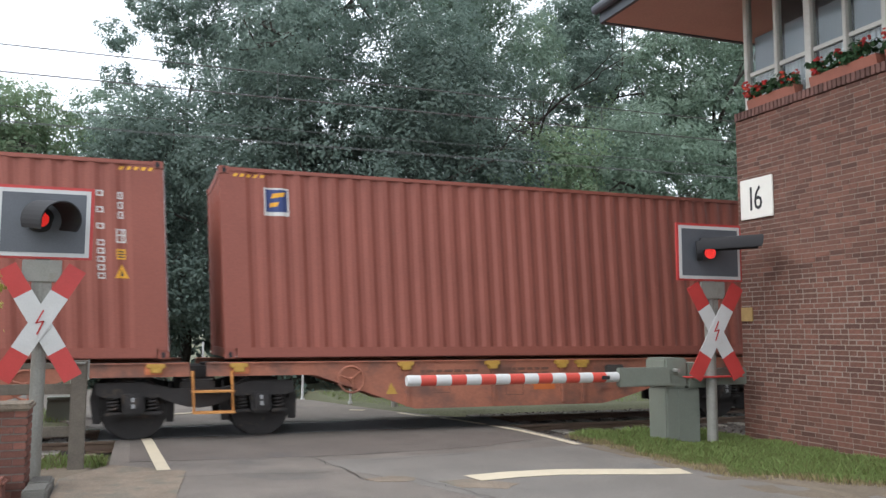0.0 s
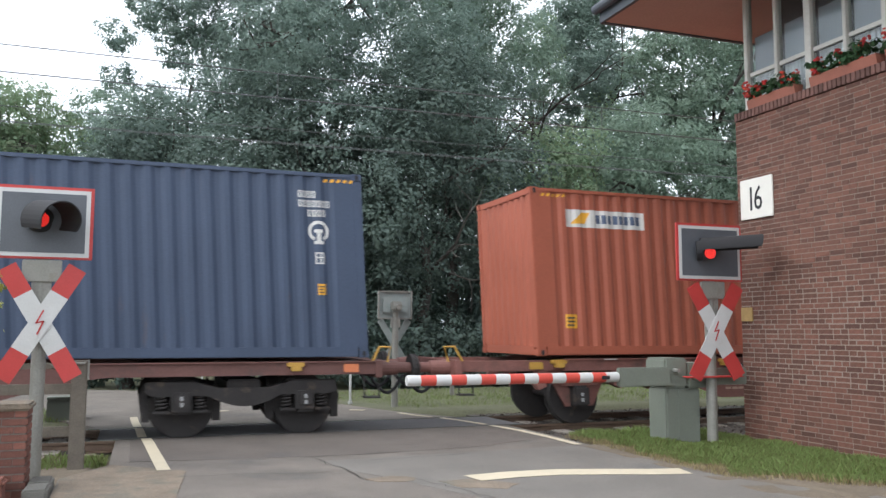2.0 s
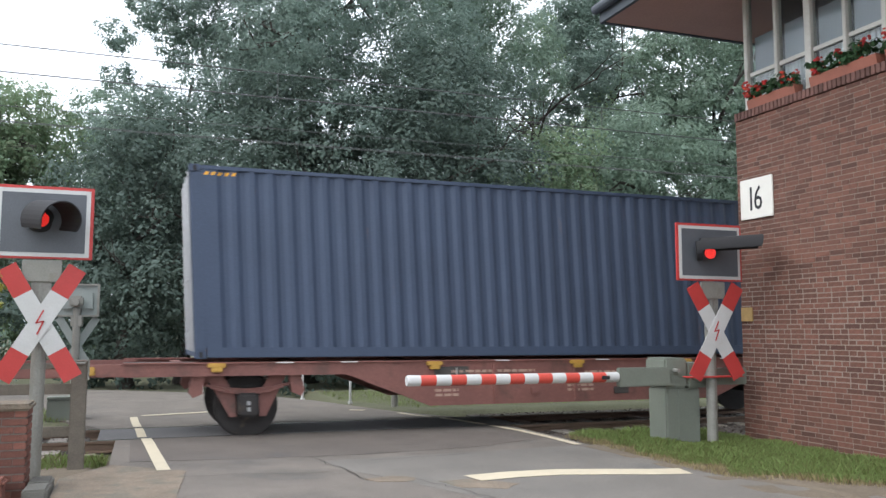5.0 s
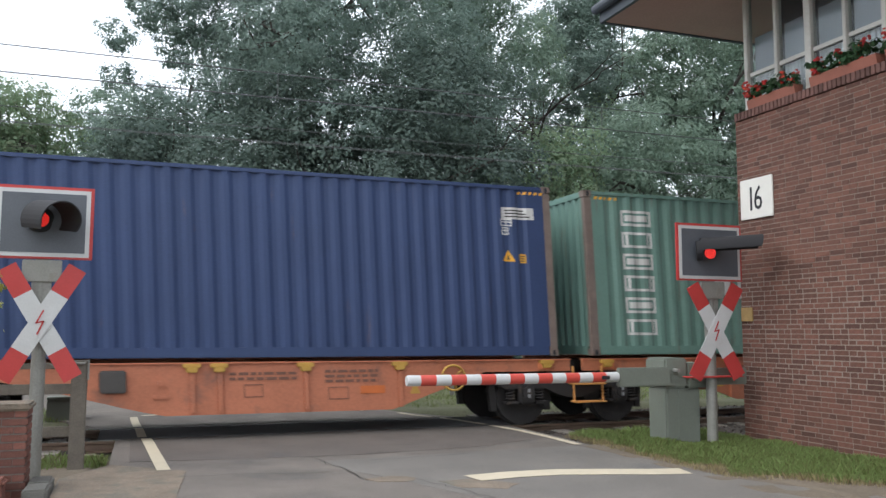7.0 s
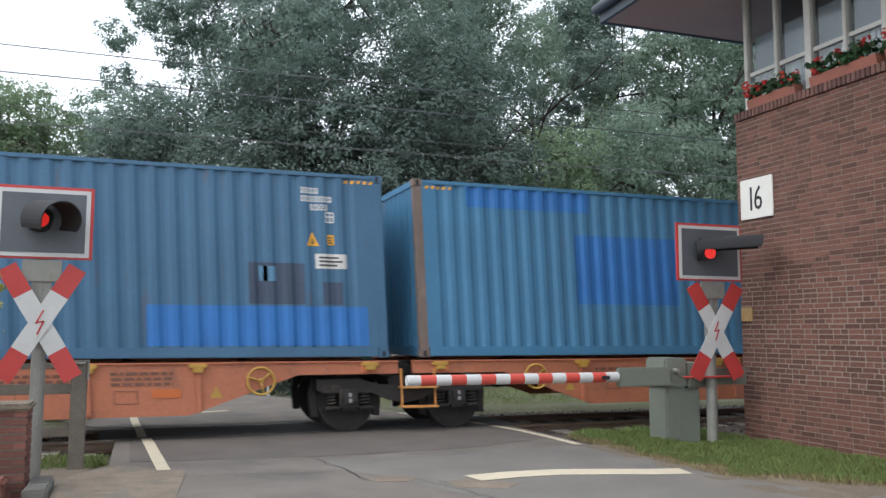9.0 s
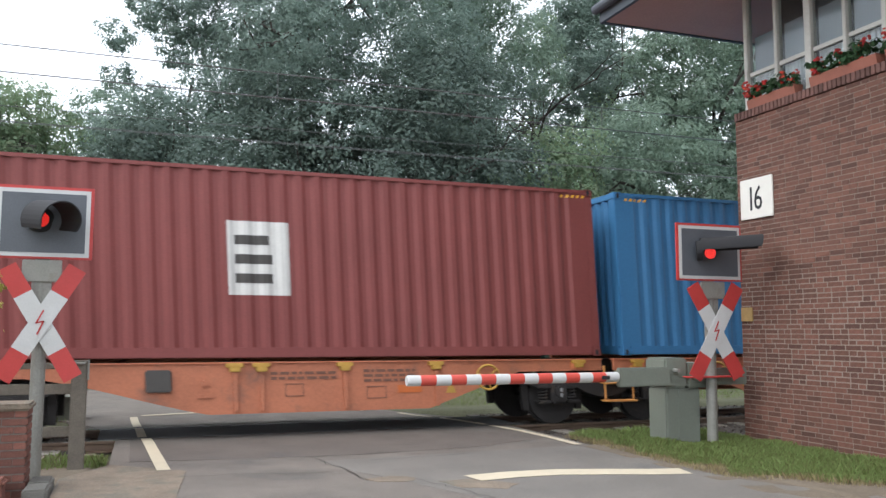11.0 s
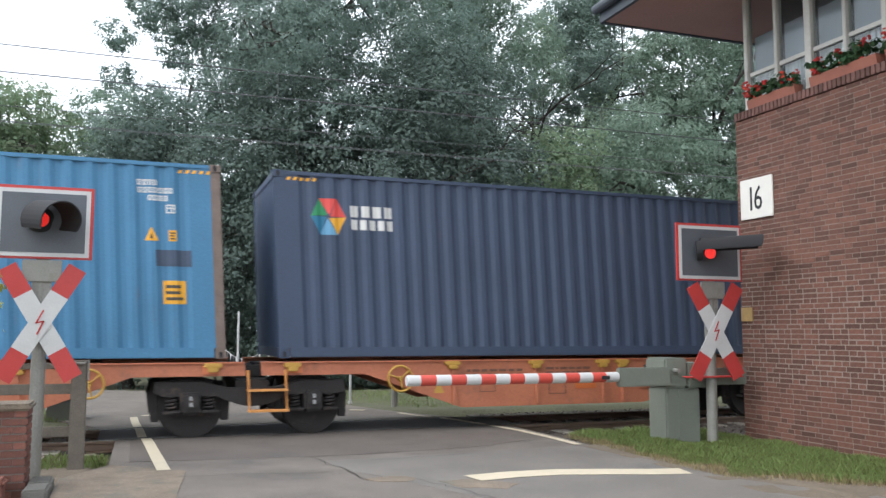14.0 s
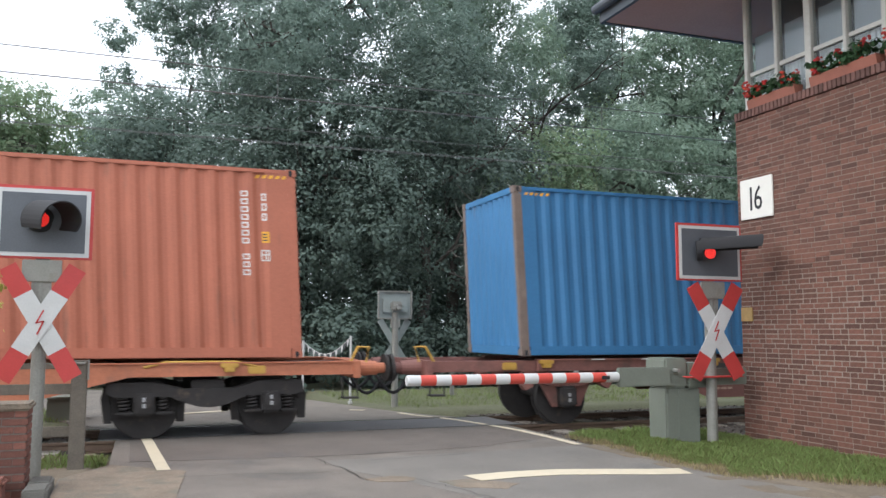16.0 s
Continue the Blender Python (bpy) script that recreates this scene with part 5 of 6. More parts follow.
def crown(seed, n, rx, ry, z0, z1, big, flat=0.8):
    """Lobes spread through an egg-shaped crown between two heights."""
    rng = random.Random(seed)
    out = []
    for i in range(n):
        z = z0 + (z1 - z0) * (i + 0.5) / n
        f = math.sqrt(max(0.10, 1 - ((z - (z0 * 0.55 + z1 * 0.45)) / (z1 - z0) * 1.75) ** 2))
        a = i * 2.4 + rng.uniform(-0.5, 0.5)
        q = (rng.random() ** 0.6) * f
        b = big * rng.uniform(0.7, 1.2)
        out.append((math.cos(a) * rx * q, math.sin(a) * ry * q, z, b * 1.1, b, b * flat))
    return out


# near row behind the far verge
tree(0.3, 15.0, 19, "large old oak with a broad dark crown", 1, LEAF["oak"], crown(1, 66, 5.5, 4.5, 4.5, 19, 1.65), 2.0, 42, 0.062, 0.42, 6, reach=0.15)
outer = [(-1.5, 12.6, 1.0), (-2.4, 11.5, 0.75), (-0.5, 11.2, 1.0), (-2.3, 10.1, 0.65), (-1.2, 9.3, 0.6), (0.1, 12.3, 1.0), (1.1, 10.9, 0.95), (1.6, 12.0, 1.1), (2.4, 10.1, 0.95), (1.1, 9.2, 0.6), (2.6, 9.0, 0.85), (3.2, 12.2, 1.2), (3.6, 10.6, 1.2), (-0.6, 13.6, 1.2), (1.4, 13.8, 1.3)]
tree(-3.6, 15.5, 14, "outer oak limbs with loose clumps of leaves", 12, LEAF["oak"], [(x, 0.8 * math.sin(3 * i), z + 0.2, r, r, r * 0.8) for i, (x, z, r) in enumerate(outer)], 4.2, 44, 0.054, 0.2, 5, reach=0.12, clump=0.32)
tree(3.5, 11.5, 11, "dense dark broadleaf tree behind the railway", 2, LEAF["dark"], crown(2, 30, 3.6, 2.2, 0.6, 10.8, 1.5), 2.3, 38, 0.062, 0.25)
tree(-0.8, 12.5, 9, "dense broadleaf tree beside the far road", 8, LEAF["dark"], crown(8, 26, 2.9, 2.2, 1.0, 9.2, 1.4), 2.3, 38, 0.062, 0.22)
tree(7.2, 18.5, 20, "tall broadleaf tree with a dense crown", 9, LEAF["lime"], crown(9, 46, 3.6, 3.5, 7, 19.5, 1.6), 2.0, 38, 0.070, 0.3, 4, reach=0.14)
tree(11.8, 20.5, 17, "airy birch with sky showing between thin branches", 3, LEAF["light"], crown(3, 24, 3.6, 3.0, 6.5, 16.5, 0.85), 1.40, 24, 0.067, 0.18, 16, reach=0.22)
tree(8.6, 12.0, 9, "bright green young tree behind the railway", 10, LEAF["light"], crown(10, 24, 3.3, 2.2, 0.6, 8.3, 1.3), 2.11, 33, 0.067, 0.2)
tree(13.2, 13.0, 10, "dense bush-like tree near the signal box", 4, LEAF["lime"], crown(4, 28, 3.4, 2.4, 0.6, 9.6, 1.5), 2.11, 33, 0.071, 0.24)
tree(18.6, 16.0, 16, "tall broadleaf tree beyond the signal box", 5, LEAF["lime"], crown(5, 40, 4.6, 3.4, 1.0, 15.5, 1.8), 1.81, 33, 0.081, 0.3)
tree(25.5, 19.0, 17, "broadleaf tree behind the signal box", 13, LEAF["oak"], crown(13, 34, 5.0, 3.4, 1.0, 17, 2.0), 1.55, 31, 0.094, 0.3)
tree(15.5, 22.0, 18, "broadleaf tree in the wood behind", 14, LEAF["oak"], crown(14, 38, 3.4, 3.0, 7, 18.5, 1.6), 1.7, 31, 0.087, 0.3)
tree(-5.4, 14.0, 8, "rounded broadleaf tree at the bend of the far road", 15, LEAF["dark"], crown(15, 22, 2.6, 2.2, 1.6, 7.9, 1.4), 2.11, 33, 0.067, 0.22)
tree(-11.2, 27, 12, "round broadleaf tree far along the road", 6, LEAF["light"], crown(6, 26, 4.2, 3.6, 1.5, 12.0, 1.9), 1.68, 31, 0.091, 0.3)
tree(-5.6, 29, 12, "broadleaf tree far along the road", 7, LEAF["lime"], crown(7, 26, 4.2, 3.6, 1.0, 12.2, 1.9), 1.68, 31, 0.091, 0.3)
tree(-18, 30, 11, "broadleaf tree far along the road", 16, LEAF["lime"], crown(16, 24, 5.0, 3.6, 1.0, 11.5, 2.2), 1.40, 27, 0.101, 0.3)
# the wood behind closes the view
rng = np.random.default_rng(40)
rw = random.Random(41)
wood = [(x, 24 + 3 * math.sin(x), z, 3.2, 2.2, 2.6) for x in range(-3, 48, 4) for z in (1.2, 4.0, 6.2)]
tagged(leaf_object("far_wood", leaf_cloud(rng, wood, 1.5, 18, 0.19, 0.8), LEAF["dark"]), "dark wood closing the view behind the trees", "wood", kind="stuff")
low_bush = [(x + rw.uniform(-0.5, 0.5), 9.6 + 0.12 * x + rw.uniform(-0.5, 0.5), rw.uniform(0.3, 1.6), 1.3, 1.0, 1.1) for x in range(-1, 30, 1)]
tagged(leaf_object("undergrowth", leaf_cloud(rng, low_bush, 2.4, 24, 0.085, 0.4), LEAF["dark"]), "dark shrubs under the trees behind the verge", "shrubs", kind="stuff")
left_hedge = [(x + rw.uniform(-0.6, 0.6), 13 - 0.25 * x + rw.uniform(-0.5, 0.5), rw.uniform(0.4, 3.4), 1.5, 1.2, 1.3) for x in range(-22, -3)] * 1
tagged(leaf_object("roadside_bushes", leaf_cloud(rng, left_hedge, 1.2, 18, 0.10, 0.45), LEAF["dark"]), "bushes along the far road", "shrubs", kind="stuff")
near_left = [(-8.4 - 0.8 * i, 6.4 + 0.7 * i, 0.9 + 0.35 * (i % 2), 0.9, 0.8, 1.0) for i in range(8)]
tagged(leaf_object("hedge", leaf_cloud(rng, near_left, 2.0, 18, 0.07, 0.3), LEAF["lime"]), "green hedge beside the far road", "hedge", kind="stuff")

# a golden conifer shrub at the pillar
gs = thing("golden_shrub", "yellow-green conifer shrub behind the brick pillar", "shrub", at=(-6.72, -5.35, 0.10))
part("stem", Solid().tube((0, 0, -0.24), (0, 0, 1.6), 0.05, 0.02, 8), BARK, gs)
leaf_object("foliage", leaf_cloud(rng, [(0, 0, 1.25 + 0.16 * i, 0.27 + 0.13 * math.sin(math.pi * (i + 1) / 8), 0.27, 0.22) for i in range(8)], 40, 20, 0.022, 0.07), LEAF["yellow"], gs)


def blades(rng, n, area, height, z, mat, name, label, keep=None):
    """Grass blades over an area (x0, x1, y0, y1)."""
    x0, x1, y0, y1 = area
    p = np.stack([rng.uniform(x0, x1, n), rng.uniform(y0, y1, n), np.full(n, z)], 1)
    if keep is not None:
        p = p[keep(p[:, 0], p[:, 1])]
    n = len(p)
    tuft = 0.5 + 0.5 * np.sin(p[:, 0] * 5.1 + 1.3 * np.sin(p[:, 1] * 3.7)) * np.sin(p[:, 1] * 4.3)
    a = rng.uniform(0, math.tau, n)
    h = height * (0.45 + 0.55 * rng.random(n)) * (0.6 + 0.7 * tuft)
    side = np.stack([np.cos(a), np.sin(a), np.zeros(n)], 1) * 0.0023
    lean = np.stack([np.cos(a + 1.2), np.sin(a + 1.2), np.zeros(n)], 1) * (h * rng.uniform(0.1, 0.7, n))[:, None]
    mid = p + lean * 0.35 + np.array([0, 0, 1.0]) * (h * 0.6)[:, None]
    tip = p + lean + np.array([0, 0, 1.0]) * h[:, None]
    v = np.stack([p - side, p + side, mid + side * 0.7, tip], axis=1).reshape(-1, 3)
    return tagged(leaf_object(name, v, mat), label, "grass", kind="stuff")


def near_keep(x, y):
    edge = np.where(y > -6.3, 1.02 + 0.10 * np.sin(y * 3), 1.02 + (-6.3 - y) * 0.95)
    return (x > edge + 0.20 + 0.08 * np.sin(y * 7.3)) & (x < 3.25)


blades(rng, 100000, (1.0, 3.27, -7.7, -2.6), 0.125, -0.01, LEAF["grass"], "grass", "green grass on the verge beside the signal box", near_keep)
blades(rng, 26000, (0.9, 3.2, -8.2, -2.6), 0.09, 0.0, LEAF["dry"], "dry_grass", "dry straw at the edge of the road", lambda x, y: (x > np.where(y > -6.3, 0.98, 0.98 + (-6.3 - y) * 0.95)) & (x < np.where(y > -6.3, 1.5, 1.5 + (-6.3 - y) * 0.95)))
blades(rng, 1300, (1.15, 2.1, -3.3, -2.9), 0.20, -0.02, LEAF["grass"], "tall_grass", "tall grass and weeds by the track")
blades(rng, 1000, (-6.2, -5.42, -3.35, -2.7), 0.15, -0.03, LEAF["grass"], "weeds", "green weeds at the fence foot")
blades(rng, 22000, (-0.6, 14, 2.9, 8.0), 0.09, -0.02, LEAF["grass"], "far_grass", "short grass behind the railway", lambda x, y: x > 0.4 - (y - 2.9) * 0.42)
blades(rng, 8000, (-16, -6.2, 2.1, 4.2), 0.12, -0.02, LEAF["grass"], "far_grass_strip", "grass beside the far road")

# geraniums in terracotta boxes on the sill
for y0, y1, extra in ((-1.25, -0.30, 0.12), (-2.62, -1.53, 0.0), (-3.9, -2.75, 0.0)):
    fb = thing("flower_box", "terracotta box of red geraniums on the window sill", "flower box", "flower boxes", (BX + 0.11, BY, 4.862))
    part("trough", Solid().prism([(-0.13, 0.0), (0.0, 0.0), (0.015, 0.13), (-0.15, 0.13)], "y", y0, y1), TERRACOTTA, fb)
    n = int((y1 - y0) / 0.12)
    leaf_object("leaves", leaf_cloud(rng, [(-0.08, y0 + (y1 - y0) * (i + 0.5) / n, 0.20 + 0.03 * (i % 3), 0.13, 0.11, 0.11) for i in range(n)], 70, 14, 0.030, 0.05), LEAF["geranium"], fb)
    leaf_object("blossoms", leaf_cloud(rng, [(-0.13 + rw.uniform(-0.08, 0.1), rw.uniform(y0, y1 + extra), 0.19 + rw.uniform(-0.06, 0.17), 0.055, 0.055, 0.05) for i in range(17)], 60, 16, 0.018, 0.02), LEAF["flower"], fb)

# ---- wagons and containers, first to last ----
P_RED = paint("oxide_red_paint", (0.255, 0.078, 0.055))
P_RED2 = paint("warm_red_paint", (0.34, 0.095, 0.055))
P_MAROON = paint("maroon_paint", (0.20, 0.050, 0.045))
P_NAVY = paint("navy_paint", (0.030, 0.062, 0.118))
P_NAVY2 = paint("dull_navy_paint", (0.048, 0.068, 0.112))
P_BLUE = paint("blue_paint", (0.030, 0.052, 0.125))
P_SKY = paint("sky_blue_paint", (0.060, 0.185, 0.315), 0.2)
P_SKY2 = paint("bright_blue_paint", (0.042, 0.165, 0.335), 0.1)
P_TEAL = paint("weathered_blue_paint", (0.055, 0.135, 0.225), 0.3)
P_GREEN = paint("sea_green_paint", (0.135, 0.235, 0.195), 0.4)
P_ORANGE = paint("orange_paint", (0.50, 0.165, 0.080), 0.25)
P_SALMON = paint("salmon_paint", (0.385, 0.125, 0.074), 0.3)
P_GREY = paint("grey_paint", (0.17, 0.17, 0.165), 0.6)
P_DARK = paint("dark_blue_grey_paint", (0.050, 0.060, 0.094))
ORDER = [
    ("c0", -3.83, P_RED, None, False), ("c1", -16.81, P_RED, None, False), ("c2", -31.73, P_NAVY, CORNER_RUST, True), ("c3", -47.98, P_RED2, None, False),
    ("c4", -63.13, P_NAVY2, None, True), ("c5", -77.90, P_TEAL, CORNER_RUST, True), ("c6", -93.65, P_BLUE, None, True), ("c7", -109.92, P_BLUE, None, True),
    ("f1", -127.5, P_NAVY2, None, True), ("f2", -143.74, P_RED2, None, False),
    ("k", -156.36, P_MAROON, None, True), ("g", -170.18, P_GREEN, CORNER_RUST, False), ("e", -183.03, P_BLUE, CORNER_RUST, False), ("h", -196.43, P_ORANGE, None, False),
    ("i", -209.11, P_NAVY2, None, False), ("j", -222.49, P_SKY, CORNER_RUST, False), ("l", -235.21, P_TEAL, None, False), ("f3", -251.5, P_RED, None, False), ("f4", -268.2, P_SKY2, None, False),
    ("m", -280.84, P_MAROON, None, True), ("n", -294.60, P_SALMON, None, False), ("o", -307.34, P_DARK, None, True), ("p", -320.95, P_SKY2, CORNER_RUST, False),
    ("q", -334.28, P_RED, None, False), ("r", -347.88, P_NAVY2, None, False), ("s", -360.85, P_SKY, CORNER_RUST, False), ("t", -376.21, P_GREY, CORNER_RUST, True),
    ("cb", -393.04, P_SKY2, CORNER_RUST, False), ("ca", -408.93, P_SALMON, None, False)]
LABELS = {
    "c0": "oxide-red corrugated shipping container with a small square logo",
    "c1": "oxide-red corrugated shipping container with a white name panel",
    "c2": "navy-blue corrugated container with a red and white logo",
    "c3": "bright oxide-red corrugated container with a white name panel",
    "c4": "dull navy container with a coloured hexagon logo",
    "c5": "weathered blue container with a tall cream panel",
    "c6": "dark blue container with a red logo and large white signs",
    "c7": "dark blue container with a red logo and large white signs",
    "f1": "dull navy corrugated shipping container",
    "f2": "oxide-red corrugated shipping container",
    "k": "maroon corrugated container with its doors facing back",
    "g": "rust-streaked sea-green container with tall white lettering bars",
    "e": "dark blue container with rusty posts and a logo",
    "h": "orange corrugated container with scuffed lower edge",
    "i": "dull navy container with a curling white emblem",
    "j": "faded sky-blue container with brighter blue repainted patches",
    "l": "weathered blue container patched with darker and brighter paint",
    "f3": "oxide-red corrugated shipping container",
    "f4": "bright blue corrugated shipping container",
    "m": "dark maroon corrugated container with a white panel",
    "n": "faded salmon-red container with a white sign column",
    "o": "dark grey-blue container with a hexagon logo",
    "p": "bright blue container with rusty posts and a repainted patch",
    "q": "oxide-red corrugated container with white upright markings",
    "r": "dull navy container with a hexagon logo and emblem",
    "s": "sky-blue container with rusty posts and a dark stripe",
    "t": "grey weathered container patched with salmon and dark blue",
    "cb": "bright blue container with orange labels",
    "ca": "faded salmon-red container with upright white markings",
}
BOXES = {}
for key, x, mat, post, door in ORDER:
    BOXES[key] = loaded(container(x, LABELS[key], mat, post, door))
for joint, body, text, bogie in [(*row, 10.68 if row[0] == -321.5 else 10.3) for row in ((-4.22, WAGON_FADED, "faded brown-orange"), (-144.07, WAGON_BROWN, "brown"), (-170.5, WAGON_ORANGE, "orange"), (-196.67, WAGON_ORANGE, "orange"), (-222.75, WAGON_ORANGE, "orange"), (-268.52, WAGON_ORANGE, "orange"),
                          (-294.87, WAGON_ORANGE, "orange"), (-321.5, WAGON_FADED, "faded brown-orange"), (-348.27, WAGON_ORANGE, "orange"))]:
    loaded(articulated_wagon(joint, body, text + " articulated container wagon on three bogies", bogie=bogie))
loaded(articulated_wagon(-64.68, WAGON_DARK, "dark brown articulated container wagon on three bogies", 13.95, 11.82))
for centre, half, flip in ((-25.75, 7.5, -1), (-42.0, 7.5, 1), (-87.55, 7.6, 1), (-103.9, 7.55, 1), (-121.6, 8.9, 1), (-370.3, 7.65, 1), (-387.0, 7.75, 1)):
    loaded(two_axle_wagon(centre, half, WAGON_BROWN, "brown two-axle flat wagon carrying one container", flip))
for centre, half, body in ((-245.6, 9.0, WAGON_BROWN), (-402.83, 7.0, WAGON_ORANGE)):
    loaded(bogie_wagon(centre, half, body, "flat container wagon on two bogies"))


# ---- paint, labels and repairs on the containers ----
PATCH = {
    "pale": material("pale_blue_patch", (0.12, 0.21, 0.31), 0.6, vary=0.15, scale=2), "bright": material("bright_blue_patch", (0.025, 0.15, 0.42), 0.55, vary=0.15, scale=2),
    "navy": material("dark_blue_patch", (0.045, 0.065, 0.105), 0.6, vary=0.2, scale=2), "cyan": material("light_blue_patch", (0.12, 0.30, 0.46), 0.6, vary=0.1, scale=2),
    "brown": material("rust_patch", (0.26, 0.11, 0.04), 0.7, vary=0.25, scale=3), "redp": material("red_patch", (0.42, 0.09, 0.05), 0.6, vary=0.2, scale=2),
    "bluep": material("deep_blue_patch", (0.03, 0.10, 0.27), 0.55, vary=0.15, scale=1.5), "greyp": material("grey_patch", (0.10, 0.12, 0.15), 0.6, vary=0.15, scale=2),
    "tealp": material("teal_patch", (0.025, 0.16, 0.27), 0.6, vary=0.15, scale=2), "salmonp": material("salmon_patch", (0.42, 0.125, 0.085), 0.6, vary=0.15, scale=2),
    "greyd": material("dark_grey_patch", (0.10, 0.10, 0.10), 0.7, vary=0.2, scale=2), "bluef": material("faded_blue_patch", (0.030, 0.14, 0.37), 0.55, vary=0.12, scale=1.5),
    "cream": material("cream_panel", (0.55, 0.45, 0.28), 0.6, vary=0.12, scale=2)}


def ring(cx, cz, rx, rz, w, a0=0, a1=360, n=14):
    out = []
    for i in range(n):
        a, b = radians(a0 + (a1 - a0) * i / n), radians(a0 + (a1 - a0) * (i + 1) / n)
        out.append([(cx + (rx - w) * math.cos(a), cz + (rz - w) * math.sin(a)), (cx + rx * math.cos(a), cz + rz * math.sin(a)), (cx + rx * math.cos(b), cz + rz * math.sin(b)), (cx + (rx - w) * math.cos(b), cz + (rz - w) * math.sin(b))])
    return out


def frame_bars(x0, z0, x1, z1, w):
    return [bar(x0, z0, x1 - x0, w), bar(x0, z1 - w, x1 - x0, w), bar(x0, z0 + w, w, z1 - z0 - 2 * w), bar(x1 - w, z0 + w, w, z1 - z0 - 2 * w)]


def columns(x0, z0, x1, z1, n, gap, lean=0.0):
    w = (x1 - x0) / n
    return [bar(x0 + i * w, z0, w * (1 - gap), z1 - z0, lean) for i in range(n)]


def block_glyph(x0, z0, x1, z1, kind, w):
    """A square sign drawn as plain strokes."""
    h = z1 - z0
    i = w * 1.6
    inner = [bar(x0 + i, z0 + h * 0.32, x1 - x0 - 2 * i, h * 0.36)] if kind % 2 == 0 else [bar(x0 + i, z0 + h * 0.2, w, h * 0.6), bar(x1 - i - w, z0 + h * 0.2, w, h * 0.6)]
    return frame_bars(x0, z0 + h * 0.04, x1, z1 - h * 0.04, w) + inner


def mark(c, kind, x0, z0, x1, z1):
    cx, cz, w, h = (x0 + x1) / 2, (z0 + z1) / 2, x1 - x0, z1 - z0
    rnd = random.Random(int(x0 * 1000 + z0 * 77))
    if kind in PATCH:
        decal("paint_patch", [bar(x0, z0, w, h)], PATCH[kind], c, "patch of other paint")
    elif kind in ("white", "yellow", "orange"):
        m = {"white": DECAL_WHITE, "yellow": DECAL_YELLOW, "orange": DECAL_ORANGE}[kind]
        d = decal("sticker", [bar(x0, z0, w, h)], m, c, kind + " label")
        lines = [bar(x0 + w * 0.12, z0 + h * (0.16 + 0.26 * i), w * rnd.uniform(0.55, 0.76), h * 0.13) for i in range(3)]
        up = decal("print", lines, PRINT, d)
        up.location = (0, -0.003, 0)
    elif kind == "tri":
        d = decal("warning_triangle", [[(x0, z0), (x1, z0), (cx, z1)]], DECAL_YELLOW, c, "yellow warning triangle")
        up = decal("print", [[(cx - w * 0.12, z0 + h * 0.15), (cx + w * 0.12, z0 + h * 0.15), (cx, z0 + h * 0.6)]], PRINT, d)
        up.location = (0, -0.003, 0)
    elif kind == "vtext":
        n = max(3, int(h / 0.115))
        polys = []
        for i in range(n):
            if rnd.random() > 0.1:
                z = z1 - (i + 1) * h / n
                polys += frame_bars(x0 + w * 0.1, z, x1 - w * 0.1, z + h / n * 0.72, 0.020)
        decal("marking", polys, DECAL_WHITE, c, "upright column of small white characters")
    elif kind == "rows":
        polys = []
        for r in range(3):
            z = z1 - (r + 1) * h / 3
            n = (4, 7, 4)[r]
            for i in range(n):
                a = x0 + (0.0, 0.0, 0.25)[r] * w + i * w * 0.125
                polys += frame_bars(a, z, a + w * 0.095, z + h / 3 * 0.72, 0.018)
        decal("marking", polys, DECAL_WHITE, c, "rows of small white characters")
    elif kind == "tags":
        for r, (n, a) in enumerate(((0.52, 0.0), (1.0, 0.02), (0.52, 0.03))):
            z = z1 - (r + 1) * h / 3
            d = decal("sticker", [bar(x0 + a, z + 0.02, w * n, h / 3 - 0.03)], DECAL_WHITE, c, "white label with dark characters")
            up = decal("print", columns(x0 + a + 0.02, z + 0.045, x0 + a + w * n - 0.02, z + h / 3 - 0.035, int(8 * n), 0.4), PRINT, d)
            up.location = (0, -0.003, 0)
    elif kind == "box":
        decal("marking", frame_bars(x0, z0, x1, z1, 0.02) + [bar(x0, cz, w, 0.02), bar(cx, z0, 0.02, h)], DECAL_WHITE, c, "small white sign")
    elif kind == "emblem":
        decal("emblem", ring(cx, cz + h * 0.06, w / 2, h * 0.46, 0.05, -60, 240) + [bar(cx - w * 0.22, z0, w * 0.44, 0.05), bar(cx - 0.03, z0, 0.06, h * 0.5), bar(cx - w * 0.2, cz, w * 0.4, 0.05)], DECAL_WHITE, c, "white ring-shaped railway emblem")
    elif kind == "plate":
        d = decal("name_panel", [bar(x0, z0, w, h)], DECAL_WHITE, c, "white name panel")
        for nm, polys, m in (("symbol", [[(x0 + w * 0.06, z0 + h * 0.2), (x0 + w * 0.24, z0 + h * 0.2), (x0 + w * 0.30, z0 + h * 0.85), (x0 + w * 0.2, z0 + h * 0.85)]], DECAL_YELLOW), ("name_bar", columns(x0 + w * 0.38, z0 + h * 0.25, x1 - w * 0.04, z0 + h * 0.75, 8, 0.25), PRINT_BLUE)):
            up = decal(nm, polys, m, d)
            up.location = (0, -0.003, 0)
    elif kind == "logo_f":
        d = decal("logo_panel", [bar(x0, z0, w, h)], DECAL_WHITE, c, "square logo panel")
        up = decal("blue_field", [bar(x0 + 0.025, z0 + 0.06, w - 0.05, h - 0.085)], DECAL_BLUE, d)
        up.location = (0, -0.003, 0)
